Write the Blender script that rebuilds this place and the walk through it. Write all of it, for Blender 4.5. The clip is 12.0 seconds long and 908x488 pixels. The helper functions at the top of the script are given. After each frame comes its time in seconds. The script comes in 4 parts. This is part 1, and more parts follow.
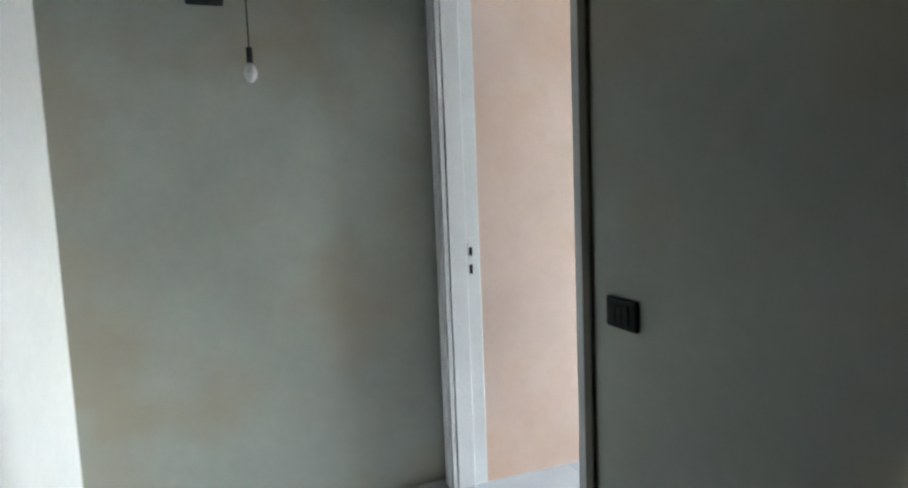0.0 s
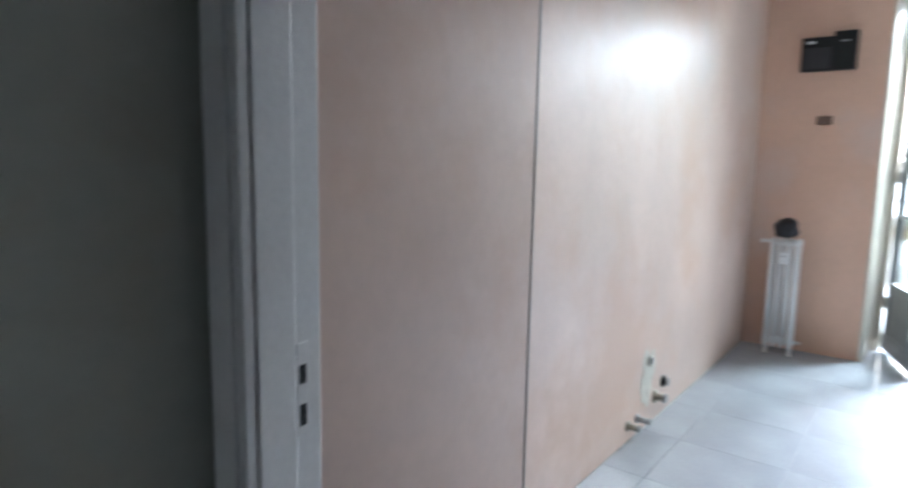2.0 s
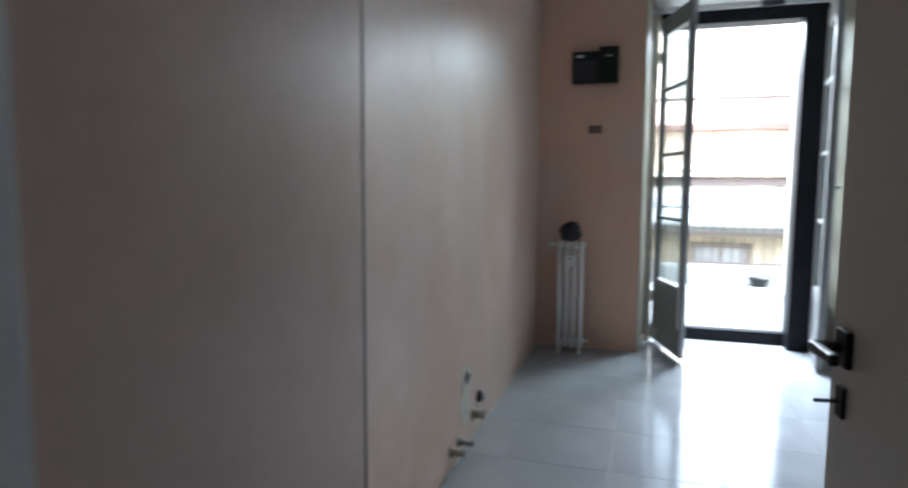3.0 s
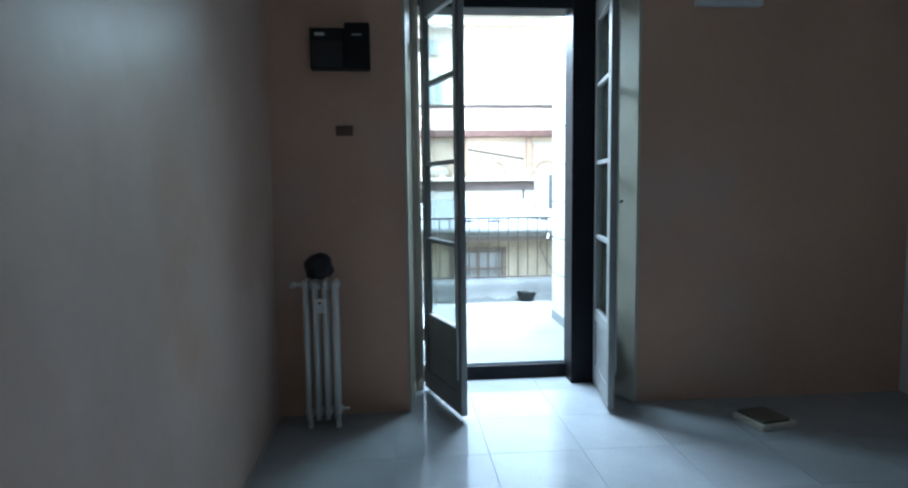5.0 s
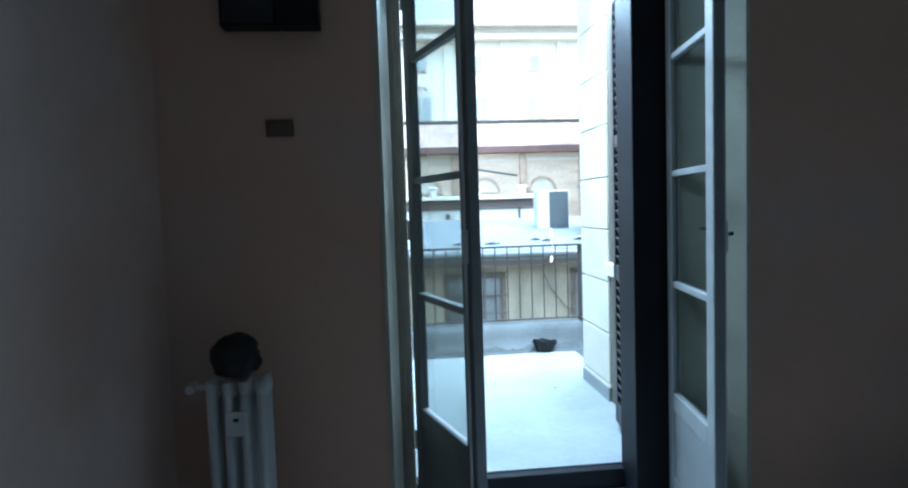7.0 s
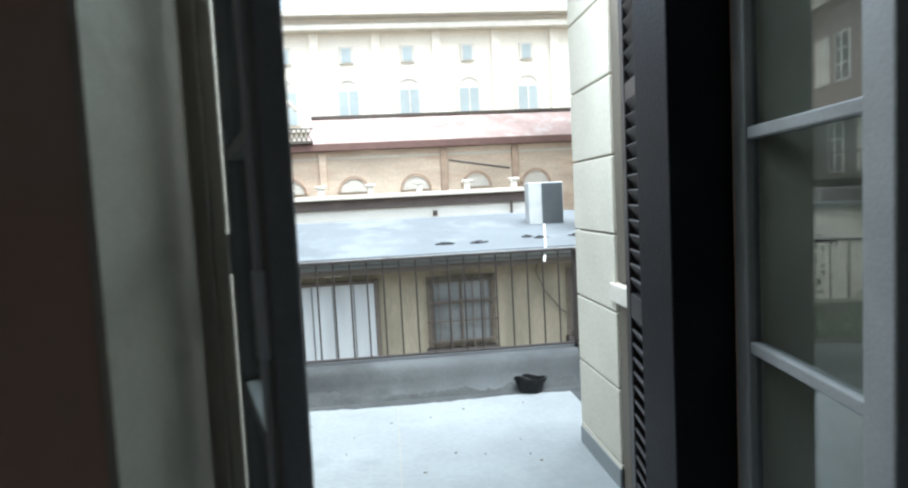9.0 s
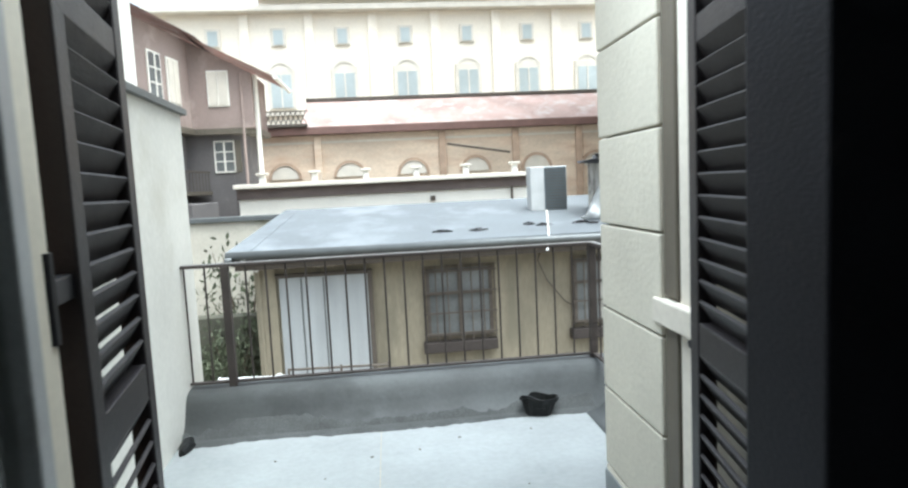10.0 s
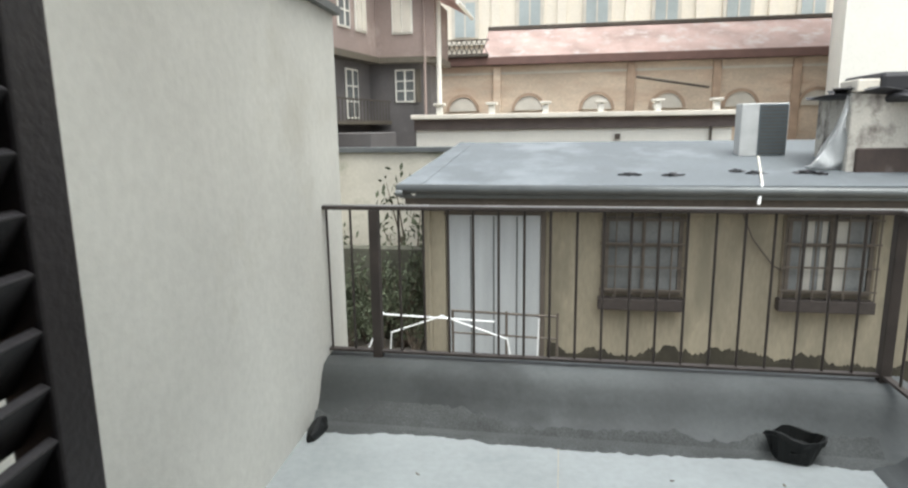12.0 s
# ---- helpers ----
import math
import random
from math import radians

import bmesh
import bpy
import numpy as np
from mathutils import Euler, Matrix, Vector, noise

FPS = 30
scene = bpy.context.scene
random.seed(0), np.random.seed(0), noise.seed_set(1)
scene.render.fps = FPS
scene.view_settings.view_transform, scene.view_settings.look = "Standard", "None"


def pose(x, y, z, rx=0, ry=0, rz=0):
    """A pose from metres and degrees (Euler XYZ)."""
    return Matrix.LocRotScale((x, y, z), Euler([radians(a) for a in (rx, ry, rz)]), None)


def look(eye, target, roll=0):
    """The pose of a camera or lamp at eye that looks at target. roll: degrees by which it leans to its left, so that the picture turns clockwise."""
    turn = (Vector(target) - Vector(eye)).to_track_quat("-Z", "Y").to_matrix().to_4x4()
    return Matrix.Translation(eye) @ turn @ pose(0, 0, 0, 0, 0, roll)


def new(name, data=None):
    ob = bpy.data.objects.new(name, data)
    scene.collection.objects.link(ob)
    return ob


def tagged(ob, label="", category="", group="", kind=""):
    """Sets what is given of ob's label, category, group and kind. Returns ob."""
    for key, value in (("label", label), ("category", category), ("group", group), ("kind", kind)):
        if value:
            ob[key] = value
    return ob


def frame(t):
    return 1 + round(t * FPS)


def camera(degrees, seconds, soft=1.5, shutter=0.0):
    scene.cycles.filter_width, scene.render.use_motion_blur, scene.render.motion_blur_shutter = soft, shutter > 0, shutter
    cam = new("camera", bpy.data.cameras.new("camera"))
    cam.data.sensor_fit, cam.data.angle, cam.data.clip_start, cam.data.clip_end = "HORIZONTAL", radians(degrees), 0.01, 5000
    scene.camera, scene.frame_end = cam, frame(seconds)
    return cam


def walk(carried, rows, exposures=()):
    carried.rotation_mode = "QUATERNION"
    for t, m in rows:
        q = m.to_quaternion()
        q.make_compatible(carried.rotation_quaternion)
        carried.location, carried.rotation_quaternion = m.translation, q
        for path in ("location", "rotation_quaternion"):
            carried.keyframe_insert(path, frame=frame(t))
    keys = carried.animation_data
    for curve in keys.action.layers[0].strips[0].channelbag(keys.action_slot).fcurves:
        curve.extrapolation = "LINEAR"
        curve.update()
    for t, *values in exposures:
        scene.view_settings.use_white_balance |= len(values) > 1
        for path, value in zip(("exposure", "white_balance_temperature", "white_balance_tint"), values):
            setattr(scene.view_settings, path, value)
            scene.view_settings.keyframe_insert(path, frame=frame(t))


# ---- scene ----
cam = camera(72.5, 12.0, soft=2.2, shutter=0.5)
PATH = [
    (0.0, (1.775, -0.631, 1.321), (-0.087, 0.071, 1.122), -2.3),
    (0.3, (1.53, -0.578, 1.351), (-0.324, 0.142, 1.142), -2.2),
    (0.6, (1.255, -0.562, 1.363), (-0.588, 0.184, 1.152), -1.9),
    (0.9, (1.054, -0.553, 1.393), (-0.783, 0.204, 1.16), -2.3),
    (1.5, (0.66, -0.50, 1.445), (-1.037, 0.503, 1.125), 0.7),
    (2.0, (0.226, -0.329, 1.409), (-0.984, 1.241, 1.141), 1.1),
    (2.5, (0.05, -0.269, 1.403), (-0.921, 1.459, 1.14), 1.0),
    (3.0, (-0.077, -0.04, 1.325), (-0.659, 1.863, 1.13), 0.3),
    (3.4, (-0.144, 0.148, 1.337), (-0.463, 2.112, 1.139), 0.1),
    (3.7, (-0.197, 0.286, 1.352), (-0.356, 2.27, 1.153), 0.5),
    (5.5, (-0.086, 1.564, 1.415), (0.106, 3.547, 1.249), -1.2),
    (6.0, (-0.039, 1.929, 1.416), (0.153, 3.915, 1.273), -1.4),
    (6.5, (-0.003, 2.256, 1.447), (0.192, 4.242, 1.308), -1.4),
    (7.0, (-0.064, 2.619, 1.448), (0.134, 4.605, 1.323), -1.8),
    (7.2, (-0.066, 2.731, 1.453), (0.147, 4.716, 1.33), -2.1),
    (9.0, (0.367, 3.947, 1.44), (0.574, 5.931, 1.298), -2.9),
    (9.5, (0.44, 4.302, 1.425), (0.667, 6.285, 1.29), -3.6),
    (10.0, (0.465, 4.627, 1.445), (0.672, 6.607, 1.254), -2.8),
    (10.5, (0.494, 4.932, 1.406), (0.312, 6.907, 1.153), -3.7),
    (11.0, (0.49, 5.189, 1.442), (0.154, 7.14, 1.157), -3.1),
    (11.5, (0.392, 5.459, 1.44), (0.057, 7.406, 1.132), -1.3),
    (12.0, (0.352, 5.604, 1.407), (0.014, 7.538, 1.033), -0.8),
]
EXPOSURE = [
    (0.0, 7.0, 5850, 4), (1.0, 6.75, 5750, 7), (1.5, 6.5, 5600, 8), (2.0, 5.6, 5550, 9), (2.5, 4.6, 5500, 8), (3.5, 3.85, 5700, 6), (5.5, 2.8, 4700, -4),
    (7.0, 2.45, 4550, -5), (9.0, 1.65, 5700, 3), (10.0, 1.45, 5900, 3), (10.5, 1.05, 6100, 3), (11.0, 0.85, 6300, 6), (11.5, 0.6, 6400, 6), (12.0, 0.95, 6300, 6),
]
walk(cam, [(t, look(e, g, r)) for t, e, g, r in PATH], EXPOSURE)

# ---- daylight: an overcast sky and a wide, weak sun ----
world = bpy.data.worlds.new("overcast_sky")
scene.world = world
world.use_nodes = True
wn = world.node_tree
sky = wn.nodes.new("ShaderNodeTexSky")
sky.sky_type = "NISHITA"
sky.sun_disc = False
sky.sun_elevation, sky.sun_rotation = radians(73), radians(145)
sky.air_density, sky.dust_density, sky.ozone_density = 1.0, 6.0, 0.6
cloud = wn.nodes.new("ShaderNodeHueSaturation")
cloud.inputs["Saturation"].default_value = 0.3
wn.links.new(sky.outputs[0], cloud.inputs["Color"])
wn.links.new(cloud.outputs[0], wn.nodes["Background"].inputs[0])
wn.nodes["Background"].inputs[1].default_value = 0.17
sun = new("sun", bpy.data.lights.new("sun", "SUN"))
sun.data.energy, sun.data.angle, sun.data.color = 1.1, radians(55), (1.0, 0.985, 0.96)
sun.matrix_world = look((5, 1, 30), (0, 8, 2))
# sky light that falls in through the head of the balcony door
door_sky = new("balcony_door_daylight", bpy.data.lights.new("balcony_door_daylight", "AREA"))
door_sky.data.shape, door_sky.data.size, door_sky.data.size_y, door_sky.data.energy = "RECTANGLE", 1.4, 0.9, 27
door_sky.data.color = (0.93, 0.97, 1.0)
door_sky.matrix_world = look((0.55, 6.2, 3.05), (1.5, 3.6, 0.6))


# ---- materials ----
def mat(name, col, rough=0.7, var=0.12, fine=0.06, scale=2.0, bump=0.1, metal=0.0, stain=None, stain_scale=0.8, stain_at=0.55, stretch=(1, 1, 1), rnd=0.0, spec=0.5):
    """A procedural surface: base colour with broad and fine variation, an optional stain, and fine relief."""
    m = bpy.data.materials.new(name)
    m.use_nodes = True
    nt = m.node_tree
    N, L = nt.nodes, nt.links
    b = N["Principled BSDF"]
    b.inputs["Metallic"].default_value = metal
    b.inputs["Specular IOR Level"].default_value = spec
    tc = N.new("ShaderNodeTexCoord")
    mp = N.new("ShaderNodeMapping")
    mp.inputs["Scale"].default_value = stretch
    L.new(tc.outputs["Object"], mp.inputs[0])
    n1, n2 = N.new("ShaderNodeTexNoise"), N.new("ShaderNodeTexNoise")
    n1.inputs["Scale"].default_value, n1.inputs["Detail"].default_value = scale, 4
    n2.inputs["Scale"].default_value, n2.inputs["Detail"].default_value = scale * 22, 5
    L.new(mp.outputs[0], n1.inputs[0])
    L.new(mp.outputs[0], n2.inputs[0])
    c = Vector(col)
    r1, r2 = N.new("ShaderNodeValToRGB"), N.new("ShaderNodeValToRGB")
    for r, v in ((r1, var), (r2, fine)):
        r.color_ramp.elements[0].position, r.color_ramp.elements[1].position = 0.3, 0.7
        r.color_ramp.elements[0].color = (*[1 - v] * 3, 1)
        r.color_ramp.elements[1].color = (*[1 + v * 0.6] * 3, 1)
    L.new(n1.outputs[0], r1.inputs[0])
    L.new(n2.outputs[0], r2.inputs[0])

    def mix(kind, fac, a, bb):
        x = N.new("ShaderNodeMix")
        x.data_type, x.blend_type = "RGBA", kind
        for sock, v in ((x.inputs[0], fac), (x.inputs[6], a), (x.inputs[7], bb)):
            if isinstance(v, (int, float)):
                sock.default_value = v
            elif isinstance(v, (tuple, Vector)):
                sock.default_value = (*v, 1)
            else:
                L.new(v, sock)
        return x.outputs[2]
    o = mix("MULTIPLY", 1.0, c, r1.outputs[0])
    o = mix("MULTIPLY", 1.0, o, r2.outputs[0])
    if stain:
        n3 = N.new("ShaderNodeTexNoise")
        n3.inputs["Scale"].default_value, n3.inputs["Detail"].default_value, n3.inputs["Roughness"].default_value = stain_scale, 6, 0.62
        L.new(mp.outputs[0], n3.inputs[0])
        r3 = N.new("ShaderNodeValToRGB")
        r3.color_ramp.elements[0].position, r3.color_ramp.elements[1].position = stain_at, stain_at + 0.16
        r3.color_ramp.elements[0].color, r3.color_ramp.elements[1].color = (0, 0, 0, 1), (0.85, 0.85, 0.85, 1)
        L.new(n3.outputs[0], r3.inputs[0])
        o = mix("MIX", r3.outputs[0], o, tuple(stain))
    if rnd:
        oi = N.new("ShaderNodeObjectInfo")
        mr = N.new("ShaderNodeMapRange")
        mr.inputs["To Min"].default_value, mr.inputs["To Max"].default_value = 1 - rnd, 1 + rnd
        L.new(oi.outputs["Random"], mr.inputs[0])
        hv = N.new("ShaderNodeHueSaturation")
        L.new(mr.outputs[0], hv.inputs["Value"])
        L.new(o, hv.inputs["Color"])
        o = hv.outputs[0]
    L.new(o, b.inputs["Base Color"])
    rr = N.new("ShaderNodeMapRange")
    rr.inputs["To Min"].default_value, rr.inputs["To Max"].default_value = max(0.03, rough - 0.08), min(1, rough + 0.1)
    L.new(n1.outputs[0], rr.inputs[0])
    L.new(rr.outputs[0], b.inputs["Roughness"])
    if bump:
        bp = N.new("ShaderNodeBump")
        bp.inputs["Strength"].default_value, bp.inputs["Distance"].default_value = bump, 0.01
        L.new(n2.outputs[0], bp.inputs["Height"])
        L.new(bp.outputs[0], b.inputs["Normal"])
    return m


def glass_mat(name, tint=(0.95, 0.98, 0.97)):
    m = bpy.data.materials.new(name)
    m.use_nodes = True
    nt = m.node_tree
    b = nt.nodes["Principled BSDF"]
    nt.nodes.remove(b)
    t, g, x, f, p, q = (nt.nodes.new(k) for k in ("ShaderNodeBsdfTransparent", "ShaderNodeBsdfGlossy", "ShaderNodeMixShader", "ShaderNodeLayerWeight", "ShaderNodeMath", "ShaderNodeMath"))
    p.operation, q.operation = "POWER", "MULTIPLY_ADD"
    p.inputs[1].default_value, q.inputs[1].default_value, q.inputs[2].default_value = 3.6, 0.9, 0.06
    t.inputs[0].default_value = (*tint, 1)
    g.inputs["Roughness"].default_value = 0.02
    nt.links.new(f.outputs["Facing"], p.inputs[0])
    nt.links.new(p.outputs[0], q.inputs[0])
    nt.links.new(q.outputs[0], x.inputs[0])
    nt.links.new(t.outputs[0], x.inputs[1])
    nt.links.new(g.outputs[0], x.inputs[2])
    nt.links.new(x.outputs[0], nt.nodes["Material Output"].inputs[0])
    return m


pink = mat("pink_gloss_paint", (0.69, 0.53, 0.45), 0.38, 0.15, 0.03, 1.4, 0.05, stain=(0.61, 0.41, 0.30), stain_scale=1.1, stain_at=0.48)
pink_far = mat("salmon_wall_paint", (0.66, 0.43, 0.31), 0.5, 0.10, 0.03, 1.2, 0.05, stain=(0.60, 0.47, 0.40), stain_scale=0.8, stain_at=0.52)
sage = mat("grey_green_wall_paint", (0.44, 0.455, 0.40), 0.5, 0.22, 0.04, 1.1, 0.05, stain=(0.40, 0.355, 0.27), stain_scale=1.5, stain_at=0.47)
pale = mat("pale_plaster", (0.78, 0.77, 0.74), 0.7, 0.06, 0.03, 1.5, 0.08)
ceil_m = mat("ceiling_plaster", (0.76, 0.74, 0.70), 0.85, 0.06, 0.03, 1.0, 0.05)
tile_m = mat("grey_polished_tile", (0.40, 0.42, 0.44), 0.12, 0.10, 0.05, 3.0, 0.015, rnd=0.03)
grout = mat("floor_grout", (0.50, 0.50, 0.50), 0.8, 0.1, 0.08, 6)
white_p = mat("white_gloss_paint", (0.72, 0.72, 0.72), 0.4, 0.08, 0.04, 3, 0.05, stain=(0.55, 0.53, 0.49), stain_scale=5, stain_at=0.66)
frame_p = mat("worn_window_paint", (0.27, 0.275, 0.27), 0.5, 0.18, 0.08, 5, 0.12, stain=(0.20, 0.19, 0.18), stain_scale=9, stain_at=0.6)
door_p = mat("door_paint", (0.58, 0.55, 0.50), 0.45, 0.07, 0.03, 2, 0.04)
dark_wood = mat("dark_trim_wood", (0.12, 0.105, 0.08), 0.55, 0.2, 0.12, 4, 0.15, stretch=(4, 4, 0.6))
# near-black on purpose: the door frame's backlit shade is in this colour
backlit_frame_m = mat("backlit_frame_paint", (0.012, 0.012, 0.015), 0.5, 0.25, 0.15, 5, 0.15, stain=(0.028, 0.025, 0.025), stain_scale=7, stain_at=0.6, spec=0.12)
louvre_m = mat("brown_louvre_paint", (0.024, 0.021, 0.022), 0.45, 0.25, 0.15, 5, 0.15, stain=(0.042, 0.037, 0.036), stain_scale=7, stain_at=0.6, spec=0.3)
black_m = mat("black_plastic", (0.010, 0.011, 0.011), 0.5, 0.1, 0.1, 6, 0.05, spec=0.25)
metal_m = mat("dark_metal", (0.05, 0.05, 0.055), 0.35, 0.15, 0.1, 8, 0.05, metal=0.8)
steel_m = mat("worn_steel", (0.42, 0.42, 0.42), 0.4, 0.15, 0.1, 9, 0.05, metal=0.9)
rad_m = mat("radiator_enamel", (0.80, 0.79, 0.77), 0.35, 0.06, 0.03, 5, 0.04)
cream = mat("cream_render", (0.56, 0.555, 0.505), 0.9, 0.12, 0.05, 1.3, 0.16, stain=(0.43, 0.415, 0.35), stain_scale=1.1, stain_at=0.55)
ashlar_m = mat("cream_stone_block", (0.60, 0.57, 0.48), 0.88, 0.08, 0.06, 2.2, 0.22, rnd=0.05)
# the shade inside joints is mixed into this mortar colour
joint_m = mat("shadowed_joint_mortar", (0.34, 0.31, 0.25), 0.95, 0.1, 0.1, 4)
terr_m = mat("weathered_terrace_coating", (0.265, 0.287, 0.292), 0.75, 0.2, 0.07, 1.5, 0.12, stain=(0.185, 0.205, 0.21), stain_scale=2.2, stain_at=0.58)
curb_m = mat("grey_parapet_coating", (0.082, 0.089, 0.091), 0.8, 0.28, 0.08, 2.0, 0.15, stain=(0.04, 0.044, 0.045), stain_scale=1.9, stain_at=0.5)
rail_m = mat("rusty_rail_paint", (0.04, 0.032, 0.028), 0.65, 0.3, 0.2, 10, 0.2)
ochre = mat("ochre_annex_render", (0.26, 0.232, 0.17), 0.92, 0.22, 0.1, 0.6, 0.25, stain=(0.165, 0.15, 0.11), stain_scale=0.9, stain_at=0.49, stretch=(1.6, 1, 0.5))
slate = mat("grey_sheet_roof", (0.125, 0.14, 0.15), 0.6, 0.22, 0.08, 0.7, 0.12, stain=(0.20, 0.22, 0.235), stain_scale=0.6, stain_at=0.52)
gutter_m = mat("gutter_zinc", (0.13, 0.14, 0.14), 0.5, 0.15, 0.1, 3, 0.1, metal=0.4)
grille_m = mat("iron_grille", (0.09, 0.075, 0.06), 0.7, 0.2, 0.2, 8, 0.1)
reveal_m = mat("reveal_paint", (0.58, 0.535, 0.44), 0.5, 0.16, 0.05, 3, 0.06, stain=(0.40, 0.35, 0.28), stain_scale=3, stain_at=0.56)
moss_m = mat("mossy_masonry", (0.085, 0.085, 0.062), 0.95, 0.3, 0.2, 1.5, 0.4)
bead_m = mat("grey_bead", (0.36, 0.30, 0.265), 0.5, 0.15, 0.1, 4)
pane_dark = mat("dim_window_pane", (0.16, 0.17, 0.17), 0.12, 0.3, 0.1, 1.2, 0.0)
curtain_m = mat("pale_curtain", (0.40, 0.39, 0.35), 0.9, 0.1, 0.1, 3, 0.2, stretch=(8, 1, 0.3))
greydoor = mat("grey_roller_door", (0.36, 0.38, 0.385), 0.6, 0.12, 0.05, 1.5, 0.1, stretch=(3, 1, 0.4))
white_r = mat("white_render", (0.80, 0.78, 0.71), 0.9, 0.06, 0.04, 0.6, 0.15, stain=(0.66, 0.63, 0.54), stain_scale=0.6, stain_at=0.62)
brown_b = mat("brown_plaster_upper", (0.31, 0.245, 0.22), 0.9, 0.12, 0.06, 0.6, 0.2, stain=(0.46, 0.38, 0.34), stain_scale=0.7)
grey_b = mat("grey_plaster_lower", (0.15, 0.14, 0.138), 0.9, 0.2, 0.08, 0.7, 0.2, stain=(0.26, 0.24, 0.23), stain_scale=0.9, stain_at=0.6)
brick_far = mat("pale_brick_masonry", (0.70, 0.58, 0.45), 0.92, 0.2, 0.16, 0.6, 0.3, stain=(0.55, 0.40, 0.29), stain_scale=0.55, stain_at=0.5, stretch=(0.6, 1, 2.2))
red_roof = mat("weathered_red_roof", (0.36, 0.26, 0.23), 0.85, 0.28, 0.14, 0.7, 0.2, stain=(0.40, 0.36, 0.335), stain_scale=1.6, stain_at=0.5)
facade_m = mat("cream_palace_stone", (0.84, 0.78, 0.67), 0.9, 0.08, 0.05, 0.4, 0.15, stain=(0.80, 0.73, 0.61), stain_scale=0.3)
facade_pane = mat("palace_window_pane", (0.42, 0.47, 0.47), 0.3, 0.15, 0.05, 0.6, 0.0)
stone_t = mat("pale_stone_trim", (0.66, 0.62, 0.54), 0.88, 0.1, 0.06, 1.5, 0.15)
chim_m = mat("flaking_chimney_render", (0.48, 0.46, 0.41), 0.95, 0.2, 0.1, 1.2, 0.4, stain=(0.06, 0.045, 0.04), stain_scale=1.7, stain_at=0.47)
tarp_m = mat("black_tarpaulin", (0.022, 0.022, 0.025), 0.5, 0.2, 0.1, 3, 0.3)
sheet_m = mat("white_plastic_sheet", (0.74, 0.76, 0.76), 0.45, 0.08, 0.05, 2, 0.2)
white_pl = mat("white_painted_metal", (0.78, 0.79, 0.78), 0.45, 0.05, 0.03, 4, 0.03)
leaf_m = mat("shrub_leaf", (0.075, 0.09, 0.05), 0.7, 0.3, 0.2, 3, 0.0)
bark = mat("shrub_bark", (0.12, 0.095, 0.07), 0.9, 0.2, 0.2, 5, 0.3)
ground_m = mat("courtyard_ground", (0.20, 0.18, 0.15), 0.92, 0.25, 0.12, 0.4, 0.3, stain=(0.12, 0.12, 0.09), stain_scale=0.5)
glass = glass_mat("window_glass", (0.80, 0.83, 0.82))
bulb_m = glass_mat("bulb_glass", (0.9, 0.92, 0.95))
brass = mat("brass_fitting", (0.46, 0.41, 0.33), 0.4, 0.1, 0.1, 9, 0.05, metal=0.9)
card_m = mat("brown_card", (0.16, 0.10, 0.07), 0.6, 0.15, 0.1, 9, 0.05)


# ---- building blocks ----
def part(name, bm, m, parent=None, label="", kind=""):
    """Links a bmesh as one mesh object, under a thing or a part."""
    me = bpy.data.meshes.new(name)
    bmesh.ops.recalc_face_normals(bm, faces=bm.faces)
    bm.to_mesh(me)
    bm.free()
    me.materials.append(m)
    ob = new(name, me)
    ob.parent = parent
    return tagged(ob, label, kind=kind)


def again(ob, name, m, parent):
    """Another piece on the same mesh."""
    o = new(name, ob.data)
    o.parent = parent
    o.matrix_basis = m
    return o


def smooth(ob):
    ob.data.polygons.foreach_set("use_smooth", [True] * len(ob.data.polygons))
    return ob


def thing(name, m, label, category, group=""):
    e = new(name)
    e.empty_display_size = 0.1
    e.matrix_basis = m
    return tagged(e, label, category, group)


def box(a, b, bev=0.0, bm=None, m=None):
    """A block from corner a to corner b, with worn edges."""
    bm = bm or bmesh.new()
    vs = [bm.verts.new([(a, b)[k >> i & 1][i] for i in range(3)]) for k in range(8)]
    fs = [bm.faces.new([vs[k] for k in f]) for f in ((0, 1, 3, 2), (4, 6, 7, 5), (0, 4, 5, 1), (2, 3, 7, 6), (0, 2, 6, 4), (1, 5, 7, 3))]
    bmesh.ops.recalc_face_normals(bm, faces=fs)
    if bev:
        es = list({e for f in fs for e in f.edges})
        r = bmesh.ops.bevel(bm, geom=es, offset=bev, segments=2, affect="EDGES", profile=0.5)
        vs = [v for v in r["verts"]] if r["verts"] else vs
    if m:
        bmesh.ops.transform(bm, matrix=m, verts=vs)
    return bm


def prism(pts, z0, z1, bm=None):
    """A plan outline raised from z0 to z1."""
    bm = bm or bmesh.new()
    lo = [bm.verts.new((x, y, z0)) for x, y in pts]
    hi = [bm.verts.new((x, y, z1)) for x, y in pts]
    bm.faces.new(lo)
    bm.faces.new(hi)
    n = len(pts)
    for i in range(n):
        bm.faces.new((lo[i], lo[(i + 1) % n], hi[(i + 1) % n], hi[i]))
    return bm


def extrude_x(prof, x0, x1, bm=None):
    """A (y, z) outline drawn out from x0 to x1."""
    bm = bm or bmesh.new()
    A = [bm.verts.new((x0, y, z)) for y, z in prof]
    B = [bm.verts.new((x1, y, z)) for y, z in prof]
    bm.faces.new(A)
    bm.faces.new(B)
    n = len(prof)
    for i in range(n):
        bm.faces.new((A[i], A[(i + 1) % n], B[(i + 1) % n], B[i]))
    return bm


